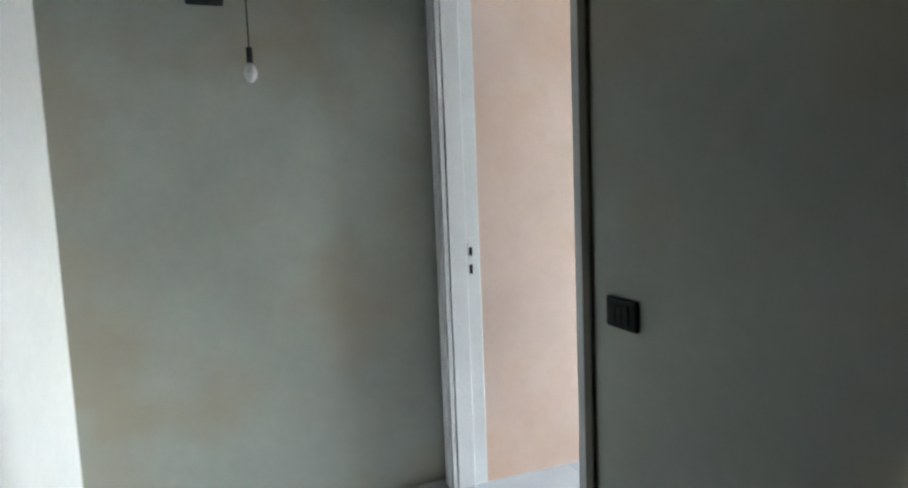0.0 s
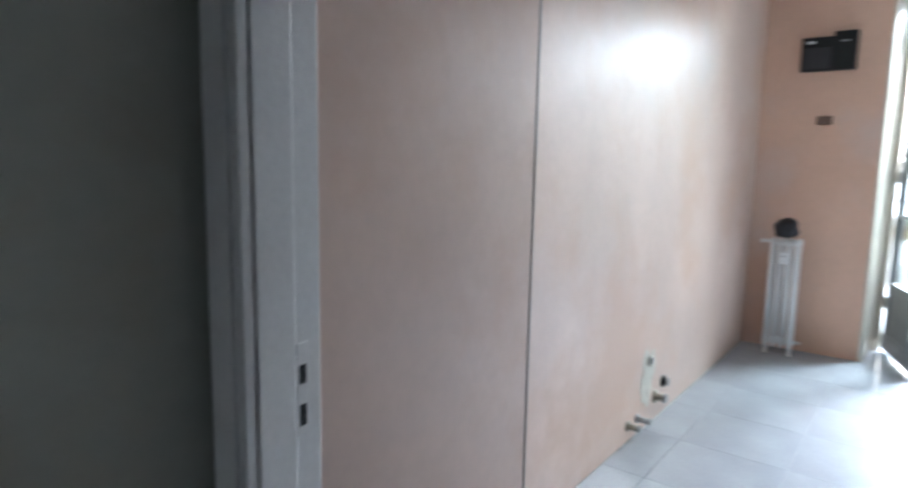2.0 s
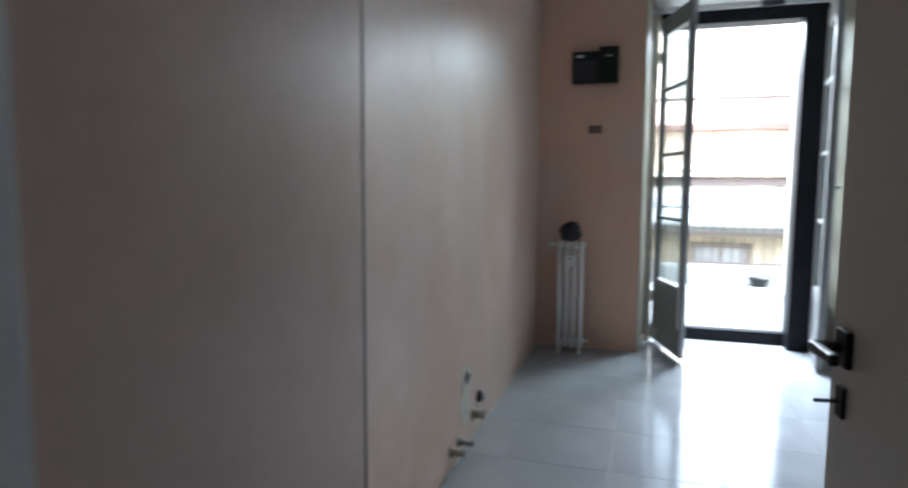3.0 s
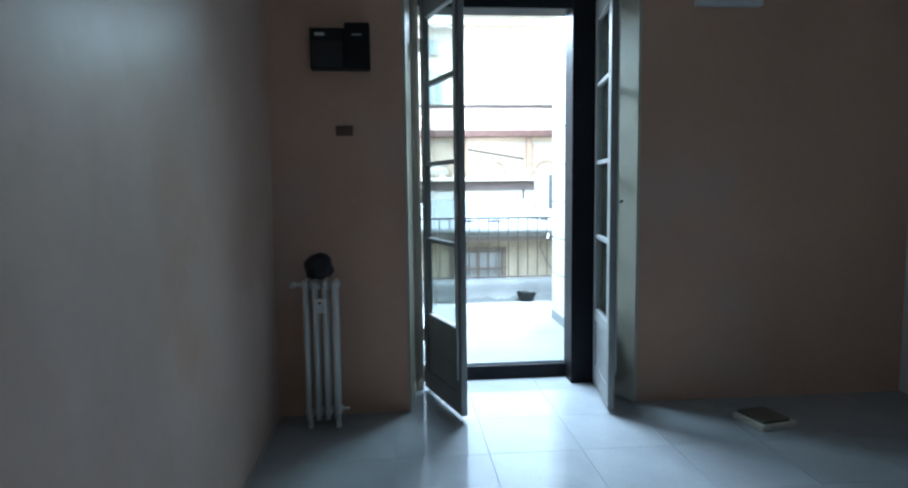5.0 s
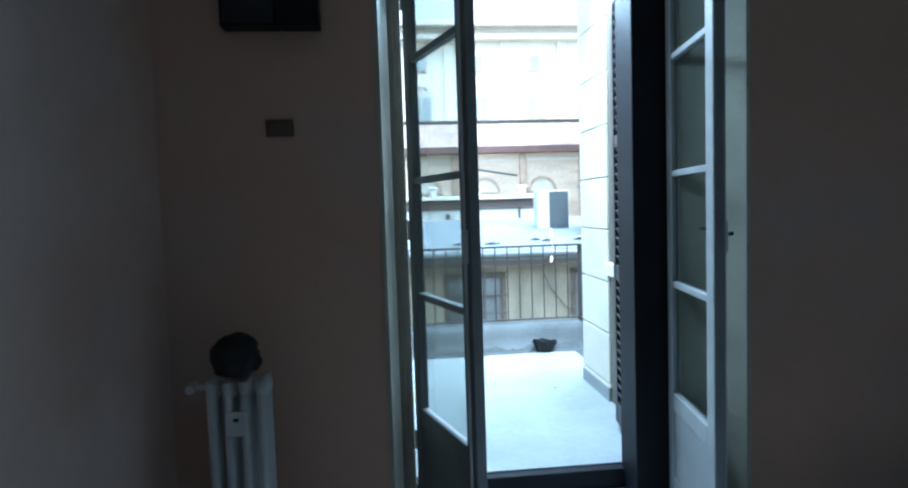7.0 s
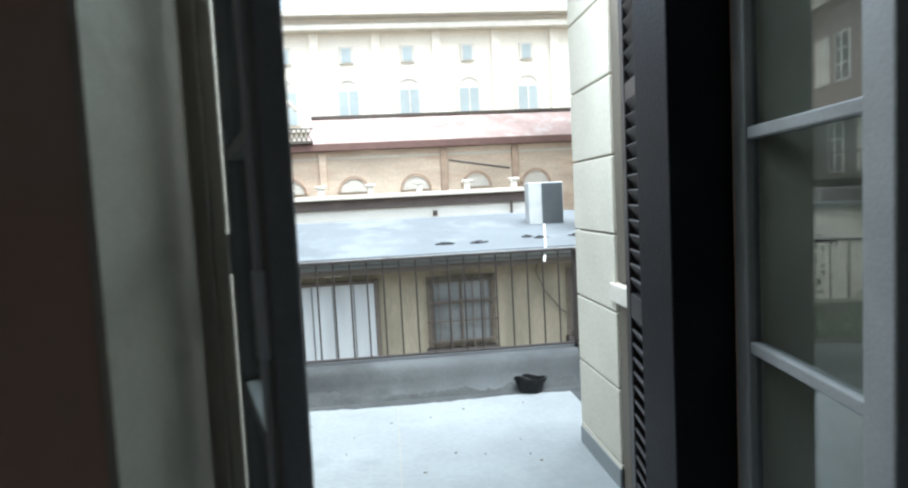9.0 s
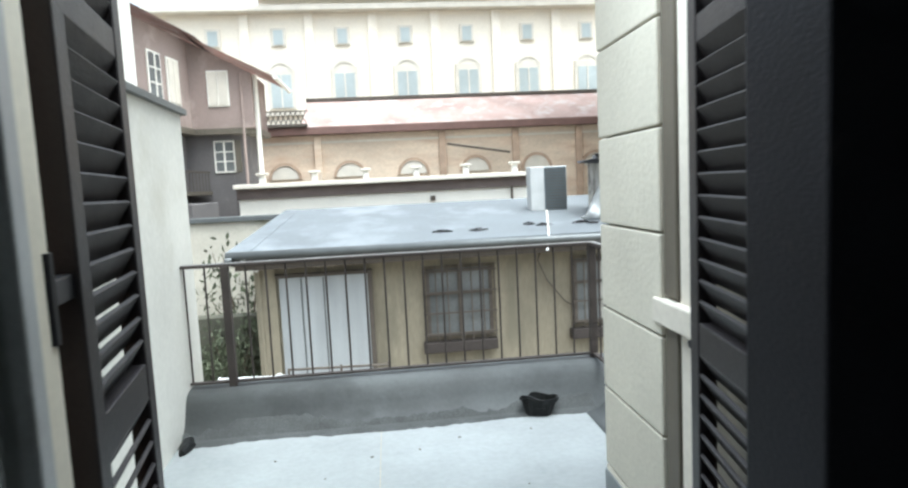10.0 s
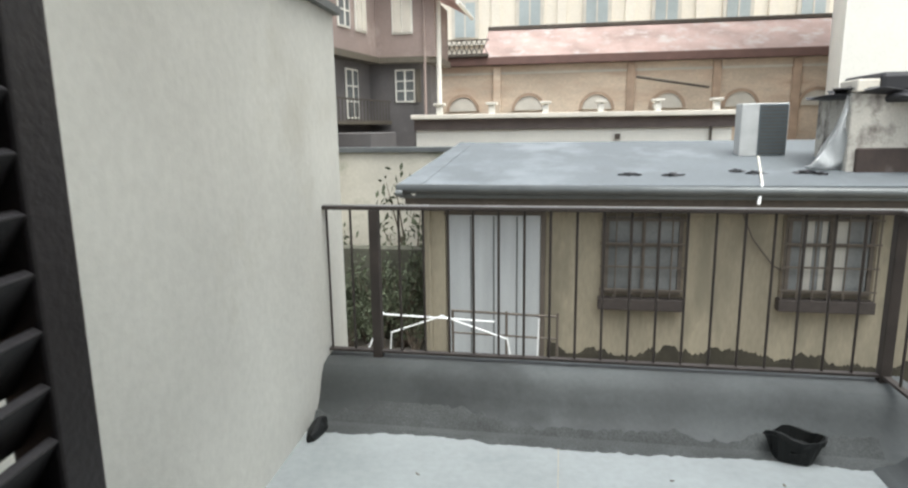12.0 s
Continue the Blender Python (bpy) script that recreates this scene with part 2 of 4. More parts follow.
def rod(p, q, r, seg=8, r2=None, bm=None):
    """A round bar from p to q."""
    bm = bm or bmesh.new()
    p, q = Vector(p), Vector(q)
    m = Matrix.Translation((p + q) / 2) @ (q - p).to_track_quat("Z", "Y").to_matrix().to_4x4()
    bmesh.ops.create_cone(bm, cap_ends=True, segments=seg, radius1=r, radius2=r if r2 is None else r2, depth=(q - p).length, matrix=m)
    return bm


def blob(c, s, sub=2, rough=0.0, seed=0, bm=None):
    """A rounded lump, squashed by s and roughened."""
    bm = bm or bmesh.new()
    r = bmesh.ops.create_icosphere(bm, subdivisions=sub, radius=1)
    for v in r["verts"]:
        k = 1 + rough * noise.noise(v.co * 2.3 + Vector((seed, seed * 2, 0)))
        v.co = Vector((v.co.x * s[0] * k + c[0], v.co.y * s[1] * k + c[1], v.co.z * s[2] * k + c[2]))
    return bm


def structure(name, bm, m, label, z=0.0):
    ob = part(name, bm, m, None, label, "structure")
    ob.location.z = z
    return ob


I4 = Matrix.Identity(4)

# ---- corridor ----
H = 2.95
structure("wall_corridor_end", box((-0.90, -1.30, 0), (-0.735, 0.25, H)), sage, "grey-green painted corridor end wall, faintly stained")
structure("wall_corridor_back", box((-0.735, -1.30, 0), (4.2, -1.165, H)), pale, "pale plaster corridor wall facing the doorway")
bm = prism([(-0.90, 0.25), (-0.66, 0.25), (-0.66, 0.38), (-1.05, 0.38)], 0, H)
prism([(0.40, 0.25), (4.2, 0.25), (4.2, 0.38), (0.40, 0.38)], 0, H, bm)
box((-0.66, 0.25, 2.12), (0.40, 0.38, H), 0, bm)
structure("wall_doorway", bm, sage, "grey-green painted wall around the doorway")
structure("wall_corridor_far", box((4.2, -1.30, 0), (4.35, 0.38, H)), sage, "grey-green painted wall closing the corridor")
structure("floor_corridor", box((-0.9, -1.3, -0.15), (4.35, 0.315, 0)), grout, "grey tiled corridor floor")
structure("ceiling_corridor", box((-0.9, -1.3, H), (4.35, 0.38, H + 0.15)), ceil_m, "plain plaster corridor ceiling")

# door casing: painted jamb with a strike plate, dark jamb on the hinge side
casing = thing("door_1", I4, "white painted door casing with steel strike plate and dark hinge jamb", "door casing")
casing["kind"] = "structure"
bm = box((-0.725, 0.228, 0), (-0.625, 0.25, 2.12), 0.004)
box((-0.70, 0.219, 0), (-0.645, 0.2285, 2.12), 0.004, bm)
part("architrave", bm, white_p, casing)
bm = box((-0.66, 0.252, 0), (-0.622, 0.33, 2.12), 0.003)
box((-0.66, 0.33, 0), (-0.632, 0.392, 2.12), 0.003, bm)
part("jamb", bm, white_p, casing)
bm = box((0.365, 0.240, 0), (0.402, 0.385, 2.12), 0.003)
part("hinge_jamb", bm, white_p, casing, "grey shaded hinge jamb")
part("hinge_architrave", box((0.4035, 0.236, 0), (0.44, 0.2495, 2.12), 0.004), dark_wood, casing, "dark brown wooden architrave strip")
bm = box((-0.66, 0.252, 2.085), (0.40, 0.385, 2.12), 0.003)
box((-0.725, 0.228, 2.1205), (0.432, 0.25, 2.21), 0.004, bm)
part("head", bm, white_p, casing)
sp = part("strike_plate", box((-0.6325, 0.336, 0.915), (-0.630, 0.360, 1.085), 0.001), white_p, casing, "paint-covered steel strike plate")
part("latch_hole", box((-0.631, 0.341, 1.010), (-0.6288, 0.356, 1.045)), black_m, sp)
part("bolt_hole", box((-0.631, 0.341, 0.932), (-0.6288, 0.356, 0.972)), black_m, sp)
part("keeper_lip", box((-0.6325, 0.322, 1.012), (-0.628, 0.337, 1.062), 0.001), steel_m, sp)

# black switch plate on the corridor side
sw = thing("light_switch", pose(0.566, 0.249, 0.995), "black rectangular light switch plate on grey-green wall", "light switch")
bm = box((-0.057, -0.013, -0.037), (0.057, 0, 0.037), 0.005)
part("cover_plate", bm, black_m, sw)
for i in range(3):
    part("rocker", box((-0.034 + i * 0.0235, -0.018, -0.022), (-0.012 + i * 0.0235, -0.0135, 0.022), 0.001), black_m, sw)

# bare bulb on its wire
hb = thing("hanging_bulb", pose(-0.40, -0.50, 0), "bare clear light bulb hanging on a thin wire", "light bulb")
part("wire", rod((0.015, 0, H), (0, 0, 1.785), 0.003, 6), metal_m, hb)
part("socket", rod((0, 0, 1.735), (0, 0, 1.785), 0.010, 12), black_m, hb)
bm = bmesh.new()
bmesh.ops.create_uvsphere(bm, u_segments=16, v_segments=10, radius=0.026)
for v in bm.verts:
    v.co.z *= 1.45
    if v.co.z > 0:
        v.co.x *= 1 - v.co.z * 9
        v.co.y *= 1 - v.co.z * 9
    v.co *= 0.85
    v.co.z += 1.705
smooth(part("bulb", bm, rad_m, hb, "white frosted glass bulb"))
ceiling_rose = thing("junction_box", pose(-0.62, -0.62, 2.02), "dark junction box on the corridor end wall", "junction box")
part("housing", box((-0.113, -0.07, -0.02), (-0.03, 0.06, 0.05), 0.006), black_m, ceiling_rose)

# ---- pink room ----
structure("wall_left_near", prism([(-1.05, 0.38), (-0.636, 0.392), (-0.636, 1.135), (-1.05, 1.135)], 0, H), pink, "pink gloss-painted wall projecting beside the doorway")
structure("wall_left", prism([(-1.06, 1.135), (-0.89, 1.135), (-0.90, 4.98), (-1.06, 4.98)], 0, H), pink, "pink gloss-painted wall with window sheen")
seam = structure("trim", rod((-0.643, 1.143, 0), (-0.643, 1.143, H), 0.009, 10), bead_m, "dark vertical corner bead on the pink wall")
# these two walls stay out of view; pale to reflect more light inside
structure("wall_door_side", box((0.40, 0.381, 0), (3.2, 0.40, H)), pale, "unseen wall behind the open door, made pale to bounce light")
structure("wall_right", box((3.2, 0.38, 0), (3.35, 5.62, H)), pale, "unseen side wall of the room, made pale to bounce light")
bm = prism([(-1.06, 4.98), (-0.10, 4.98), (-0.066, 5.36), (-0.066, 5.62), (-1.06, 5.62)], 0, H)
prism([(1.367, 4.98), (3.2, 4.98), (3.2, 5.62), (1.22, 5.62), (1.22, 5.36)], 0, H, bm)
prism([(-0.10, 4.98), (1.367, 4.98), (1.22, 5.36), (1.22, 5.62), (-0.066, 5.62), (-0.066, 5.36)], 2.76, H, bm)
structure("wall_balcony", bm, pink_far, "salmon wall with deep splayed reveal to the balcony door")
# out of view; added to hold sun and sky off the balcony
structure("wall_house_upper", box((-9.0, 5.37, H + 0.2), (9.0, 5.62, 4.6)), cream, "unseen cream wall added above the door to shade the balcony")
structure("ceiling_room", box((-1.06, 0.38, H), (3.35, 5.62, H + 0.2)), ceil_m, "plain plaster room ceiling")
bm = prism([(-0.105, 4.976), (-0.088, 4.972), (-0.052, 5.352), (-0.07, 5.352)], 0, 2.756)
prism([(1.372, 4.976), (1.352, 4.972), (1.206, 5.352), (1.222, 5.352)], 0, 2.756, bm)
structure("window_lining", bm, reveal_m, "pale painted splayed window reveal lining")
structure("window_soffit", prism([(-0.085, 4.978), (1.35, 4.978), (1.205, 5.352), (-0.01, 5.352)], 2.735, 2.757), pale, "white soffit above the balcony door")

# ---- balcony door: frame, leaves, shutters ----
fr = thing("window_1", I4, "dark backlit balcony door frame with raised threshold", "door frame")
fr["kind"] = "structure"
# right post and head carry the backlit shade as paint; left post stays pale
part("post", box((1.055, 5.40, 0.0), (1.22, 5.60, 2.70), 0.006), backlit_frame_m, fr)
part("post", box((-0.065, 5.38, 0.0), (-0.026, 5.58, 2.70), 0.006), reveal_m, fr, "pale painted hinge post")
part("stop", box((-0.0255, 5.384, 0.0), (0.006, 5.425, 2.70), 0.004), reveal_m, fr, "pale painted door stop")
part("head", box((0.007, 5.40, 2.60), (1.054, 5.60, 2.70), 0.006), backlit_frame_m, fr)
part("header_board", box((-0.064, 5.37, 2.701), (1.218, 5.60, 2.759), 0.004), white_p, fr)
part("threshold", box((-0.019, 5.56, 0.0), (1.10, 5.68, 0.102), 0.008), backlit_frame_m, fr, "worn threshold bar in the dark backlit frame colour")
part("catch", box((0.74, 5.345, 2.695), (0.90, 5.368, 2.745), 0.004), metal_m, fr, "dark metal bolt catch")


def leaf(m, w, flip, label):
    """A glazed balcony door leaf; its hinge edge lies at the origin and it reaches out along x."""
    t = thing("door_leaf", m, label, "glazed door", "leaves of the balcony door")
    d, st, z0, z1 = 0.042, 0.085, 0.03, 2.64
    part("hinge_stile", box((0, 0, z0), (st * 0.8, d, z1), 0.005), frame_p, t)
    part("meeting_stile", box((w - st, 0, z0), (w, d, z1), 0.006), frame_p, t)
    part("top_rail", box((st * 0.8, 0.002, 2.50), (w - st, d - 0.002, z1), 0.004), frame_p, t)
    part("bottom_panel", box((st * 0.8, 0.010, 0.16), (w - st, d - 0.010, 0.47)), frame_p, t)
    part("bottom_rail", box((st * 0.8, 0.002, z0), (w - st, d - 0.002, 0.16), 0.004), frame_p, t)
    part("lock_rail", box((st * 0.8, 0.002, 0.47), (w - st, d - 0.002, 0.555), 0.004), frame_p, t)
    zs = [0.555, 1.058, 1.559, 2.075, 2.50]
    for a in zs[1:-1]:
        part("glazing_bar", box((st * 0.8, 0.004, a - 0.014), (w - st, d - 0.004, a + 0.014), 0.004), frame_p, t)
    for a, b in zip(zs, zs[1:]):
        part("pane", box((st * 0.8, 0.019, a + 0.013), (w - st, 0.023, b - 0.013)), glass, t)
    y = d if flip else 0
    s = 1 if flip else -1
    part("espagnolette_rod", rod((w - 0.03, y + s * 0.008, 0.25), (w - 0.03, y + s * 0.008, 2.5), 0.006, 8), white_p, t)
    h = part("handle_plate", box((w - 0.045, min(y, y + s * 0.016), 1.24), (w - 0.015, max(y, y + s * 0.016), 1.36), 0.003), white_p, t)
    if flip:
        part("handle", rod((w - 0.03, y + s * 0.035, 1.31), (w - 0.12, y + s * 0.035, 1.30), 0.008, 8), metal_m, h)
    for z in (0.35, 1.3, 2.3):
        part("hinge", rod((0.0, y - s * 0.002, z), (0.0, y - s * 0.002, z + 0.09), 0.009, 8), white_p, t)
    return t


def between(p, q):
    a = math.degrees(math.atan2(q[1] - p[1], q[0] - p[0]))
    return pose(p[0], p[1], 0, 0, 0, a), math.hypot(q[0] - p[0], q[1] - p[1])


m, w = between((0.012, 5.378), (0.208, 4.765))
leaf(m, w, False, "grey-painted glazed balcony door leaf standing open into the room")
m, w = between((1.205, 5.375), (1.115, 4.79))
leaf(m, w, True, "grey-painted glazed balcony door leaf folded back against the reveal")


def shutter(m, w, out, label, hs=0.062):
    """A louvred shutter; hinge edge at the origin, along x; out: the side (+1 or -1 in y) of its weather face."""
    t = thing("louvred_shutter", m, label, "shutter", "shutters of the balcony door")
    d, st, z0, z1 = 0.045, 0.062, 0.15, 2.62
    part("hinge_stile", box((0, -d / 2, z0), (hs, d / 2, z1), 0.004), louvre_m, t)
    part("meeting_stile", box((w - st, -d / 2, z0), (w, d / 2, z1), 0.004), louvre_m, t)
    rails = [(z0, 0.28), (1.0, 1.08), (1.75, 1.81), (2.54, z1)]
    for a, b in rails:
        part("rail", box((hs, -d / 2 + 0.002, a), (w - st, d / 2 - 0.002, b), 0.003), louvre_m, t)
    first = None
    for (_, a), (b, _) in zip(rails, rails[1:]):
        n = int((b - a) / 0.051)
        for i in range(n):
            z = a + (b - a) * (i + 0.5) / n
            mm = pose(0, 0, z, -59 * out, 0, 0)
            if first is None:
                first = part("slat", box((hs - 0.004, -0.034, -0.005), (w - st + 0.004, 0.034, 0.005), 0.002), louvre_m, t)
                first.matrix_basis = mm
            else:
                again(first, "slat", mm, t)
    for z in (0.48, 1.315, 2.28):
        h = part("hinge_strap", box((-0.085, -0.012, z - 0.02), (0.03, 0.012, z + 0.02), 0.003), metal_m, t, "black iron hinge strap")
        part("hinge_pin", rod((-0.085, 0, z - 0.075), (-0.085, 0, z + 0.06), 0.014, 10), metal_m, h)
    return t


m, w = between((-0.047, 5.655), (-0.123, 6.109))
shutter(m, w, 1, "dark brown louvred shutter swung open over the balcony")
m, w = between((1.155, 5.64), (1.235, 6.10))
shutter(m, w, -1, "dark brown louvred shutter swung open beside the stone pier", 0.034)

# ---- things in the pink room ----
rd = thing("radiator", pose(-0.71, 4.70, 0), "tall narrow white cast-iron column radiator by the wall", "radiator")
W, D = 0.215, 0.15
cw = W / 4
for i in range(4):
    x = cw * (i + 0.5)
    bm = bmesh.new()
    for y in (0.02, 0.075, 0.13):
        rod((x, y, 0.07), (x, y, 0.88), 0.0155, 10, None, bm)
    for z in (0.11, 0.85):
        blob((x, 0.075, z), (0.024, 0.078, 0.036), 2, 0, 0, bm)
    smooth(part("column", bm, rad_m, rd))
for z in (0.11, 0.855):
    part("connector", rod((0.0, 0.075, z), (W, 0.075, z), 0.021, 12), rad_m, rd)
part("badge", box((cw * 1.35, 0.000, 0.70), (cw * 2.65, 0.012, 0.785), 0.004), rad_m, rd, "small pale maker's plate between columns")
part("plate_slot", box((cw * 1.85, -0.003, 0.753), (cw * 2.15, 0.0005, 0.763)), black_m, rd)
for x in (cw * 0.5, cw * 3.5):
    part("foot", rod((x, 0.075, 0.0), (x, 0.075, 0.10), 0.016, 10, 0.012), rad_m, rd)
v = part("valve", rod((-0.05, 0.075, 0.855), (0.0, 0.075, 0.855), 0.011, 10), rad_m, rd)
part("valve_knob", rod((-0.05, 0.045, 0.855), (-0.05, 0.10, 0.855), 0.016, 12), rad_m, v)
part("return_pipe", rod((W, 0.075, 0.11), (W + 0.04, 0.075, 0.11), 0.010, 8), rad_m, rd)

bg = thing("cloth_bundle", pose(-0.61, 4.765, 0.888), "black crumpled cloth bundle on top of the radiator", "bundle")
smooth(part("cloth", blob((0, 0, 0.07), (0.082, 0.066, 0.076), 3, 0.3, 4), tarp_m, bg))

eb = thing("electric_box", pose(-0.64, 4.98, 2.10), "black electric meter box pair on salmon wall", "meter box")
part("left_case", box((0, -0.075, 0), (0.20, 0, 0.235), 0.006), black_m, eb)
part("right_case", box((0.2005, -0.085, 0.0), (0.345, 0, 0.265), 0.006), black_m, eb)
part("lid_frame", box((0.012, -0.082, 0.012), (0.188, -0.0755, 0.16), 0.003), tarp_m, eb)
part("label_strip", box((0.03, -0.079, 0.19), (0.085, -0.0755, 0.208), 0.001), white_pl, eb, "small white label strip")
part("label_strip", box((0.245, -0.089, 0.19), (0.30, -0.0855, 0.2)), steel_m, eb, "thin grey label strip")

np_ = thing("wall_plate", pose(-0.51, 4.98, 1.72), "small dark brown socket plate on salmon wall", "wall plate")
part("plate", box((0, -0.012, 0), (0.10, 0, 0.06), 0.003), card_m, np_)
part("insert", box((0.02, -0.016, 0.012), (0.08, -0.0125, 0.048), 0.002), card_m, np_)

# capped pipes where a sink once stood
def stub(y, z, r, long, label, m):
    t = thing("capped_pipe", pose(-0.893, y, z), label, "pipe stub", "pipe stubs on the pink wall")
    smooth(part("collar", rod((-0.004, 0, 0), (0.008, 0, 0), r * 1.7, 14), m, t))
    smooth(part("pipe", rod((0, 0, 0), (long, 0, 0), r, 12), m, t))
    part("cap", rod((long, 0, 0), (long + 0.014, 0, 0), r * 1.2, 6), steel_m, t)


stub(2.60, 0.085, 0.016, 0.05, "short capped brass water pipe low on pink wall", brass)
stub(2.72, 0.085, 0.014, 0.06, "short capped steel water pipe low on pink wall", steel_m)
stub(2.98, 0.13, 0.022, 0.05, "brass drain stub low on pink wall", brass)
stub(3.10, 0.185, 0.020, 0.02, "open black drain pipe low on pink wall", black_m)
pt = thing("plaster_patch", pose(-0.893, 2.84, 0.28), "rough pale plaster patch around old pipes", "plaster patch")
part("patch", blob((0, 0, 0), (0.005, 0.075, 0.14), 3, 0.9, 9), stone_t, pt)
hole = thing("wall_hole", pose(-0.89, 2.845, 0.37), "round hole ring in the pink wall", "wall hole")
smooth(part("ring", rod((0.004, 0, 0), (0.012, 0, 0), 0.032, 16), stone_t, hole))
part("bore", rod((0.0105, 0, 0), (0.0135, 0, 0), 0.022, 14), curb_m, hole)

# open interior door
m, w = between((0.362, 0.40), (0.292, 1.337))
dl = thing("door_leaf_interior", m, "pale painted flush interior door standing open", "door")
part("panel", box((0, -0.042, 0.01), (w, 0, 2.08), 0.003), door_p, dl)
esc = part("rose_plate", box((w - 0.10, 0.0, 0.985), (w - 0.045, 0.012, 1.055), 0.003), black_m, dl, "black handle rose")
bm = rod((w - 0.065, 0.012, 1.02), (w - 0.065, 0.055, 1.02), 0.011, 10)
part("neck", bm, metal_m, esc)
part("lever", box((w - 0.17, 0.045, 1.008), (w - 0.052, 0.064, 1.030), 0.006), metal_m, esc, "dark metal lever handle")
key = part("key_plate", box((w - 0.085, 0.0, 0.885), (w - 0.05, 0.008, 0.945), 0.003), black_m, dl)
part("key", rod((w - 0.067, 0.008, 0.915), (w - 0.067, 0.05, 0.915), 0.004, 8), metal_m, key)
part("lock_face", box((w, -0.033, 0.90), (w + 0.002, -0.010, 1.10)), steel_m, dl)
for z in (0.25, 1.8):
    part("hinge", rod((0.0, -0.046, z), (0.0, -0.046, z + 0.1), 0.008, 8), steel_m, dl)

# slab left on the floor and a small box high on the wall
sl = thing("loose_slab", pose(1.99, 4.56, 0.0, 0, 0, 12), "small pale loose stone slab lying on the tiled floor", "slab")
part("slab", box((-0.125, -0.12, 0.0), (0.125, 0.12, 0.032), 0.005), stone_t, sl)
part("slab_top", box((-0.10, -0.10, 0.0325), (0.09, 0.11, 0.05), 0.005), dark_wood, sl, "thin dark wooden offcut")
cb = thing("cable_box", pose(1.70, 4.98, 2.50), "white plastic cable box high on salmon wall", "cable box")
part("cover", box((0, -0.05, 0), (0.42, 0, 0.11), 0.006), white_pl, cb)
part("lip", box((0.0, -0.056, 0.0), (0.42, -0.0505, 0.012), 0.002), white_pl, cb)
part("lip", box((0.0, -0.056, 0.098), (0.42, -0.0505, 0.11), 0.002), white_pl, cb)
pk = thing("wall_hook", pose(1.295, 5.14, 1.31), "small dark hook in the window reveal", "hook")
part("plate", box((-0.004, -0.007, -0.045), (0.012, 0.007, 0.045), 0.002), metal_m, pk)
part("hook", rod((-0.003, 0, 0), (-0.05, 0, 0.006), 0.005, 8), metal_m, pk)

# ---- balcony, a step above the room ----
BZ = 0.068
structure("floor_balcony", box((-0.95, 5.62, -0.25), (2.0, 8.42, 0.04)), terr_m, "pale weathered balcony floor with faint cracks", BZ)
structure("wall_below_balcony", box((-0.95, 5.62, -3.0), (2.0, 8.40, -0.2501)), cream, "cream wall below the balcony", BZ)
bm = prism([(-1.06, 5.62), (-0.60, 5.62), (-0.76, 8.62), (-0.96, 8.62), (-1.06, 8.4)], 0, 1.88)
structure("wall_side", bm, cream, "cream rendered side wall of the balcony", BZ)
bm = prism([(-1.10, 5.62), (-0.57, 5.62), (-0.73, 8.66), (-1.0, 8.66)], 1.88, 1.915)
structure("coping", bm, gutter_m, "thin grey metal coping on the side wall", BZ)
# coved parapet
prof = [(8.00, 0.041), (8.05, 0.044), (8.095, 0.062), (8.135, 0.10), (8.165, 0.15), (8.19, 0.205), (8.225, 0.242), (8.28, 0.255), (8.40, 0.255), (8.40, 0.0), (8.00, 0.0)]
pp = smooth(structure("parapet", extrude_x(prof, -0.75, 1.80), curb_m, "low grey coved parapet, damp and stained", BZ))
bm = extrude_x([(y - 8.0, z) for y, z in prof], 0, 0.84)
bmesh.ops.transform(bm, matrix=pose(1.53, 8.0, 0, 0, 0, -90), verts=bm.verts)
smooth(structure("parapet_return", bm, curb_m, "low grey coved parapet return beside the pier", BZ))

# dark strip of uneven width along the foot of the parapet
foot_strip_m = mat("dark_foot_strip", (0.062, 0.067, 0.067), 0.9, 0.35, 0.3, 6, 0.3)
rs = random.Random(17)
bm = bmesh.new()
rows = []
wd = up = 0.03
for i in range(141):
    x = -0.745 + i * 0.0168
    wd = min(0.045, max(0.006, wd + rs.uniform(-0.011, 0.011)))
    up = min(0.10, max(0.012, up + rs.uniform(-0.018, 0.018)))
    rows.append([bm.verts.new((x, y, z)) for y, z in ((8.0 - wd, 0.0405), (8.015, 0.0455), (8.05, 0.0475), (8.062 + up * 0.62, 0.052 + up * 0.72))])
for a, b in zip(rows, rows[1:]):
    for k in range(3):
        bm.faces.new((a[k], b[k], b[k + 1], a[k + 1]))
part("silt", bm, foot_strip_m, None, "dark ragged strip along the foot of the parapet", "stuff").location.z = BZ

rl = thing("railing", pose(0, 8.335, BZ), "rusty dark iron balcony railing with thin round bars", "railing")
part("top_rail", box((-0.77, -0.022, 0.965), (1.725, 0.022, 0.982), 0.003), rail_m, rl)
part("cap_strip", box((-0.77, -0.014, 0.9825), (1.725, 0.014, 0.987), 0.001), steel_m, rl, "pale worn metal cap strip")
part("bottom_rail", box((-0.77, -0.016, 0.275), (1.725, 0.016, 0.288), 0.002), rail_m, rl)
for x in (-0.50, 1.705):
    part("post", box((x - 0.022, -0.022, 0.25), (x + 0.022, 0.022, 0.9645), 0.003), rail_m, rl)
b0 = None
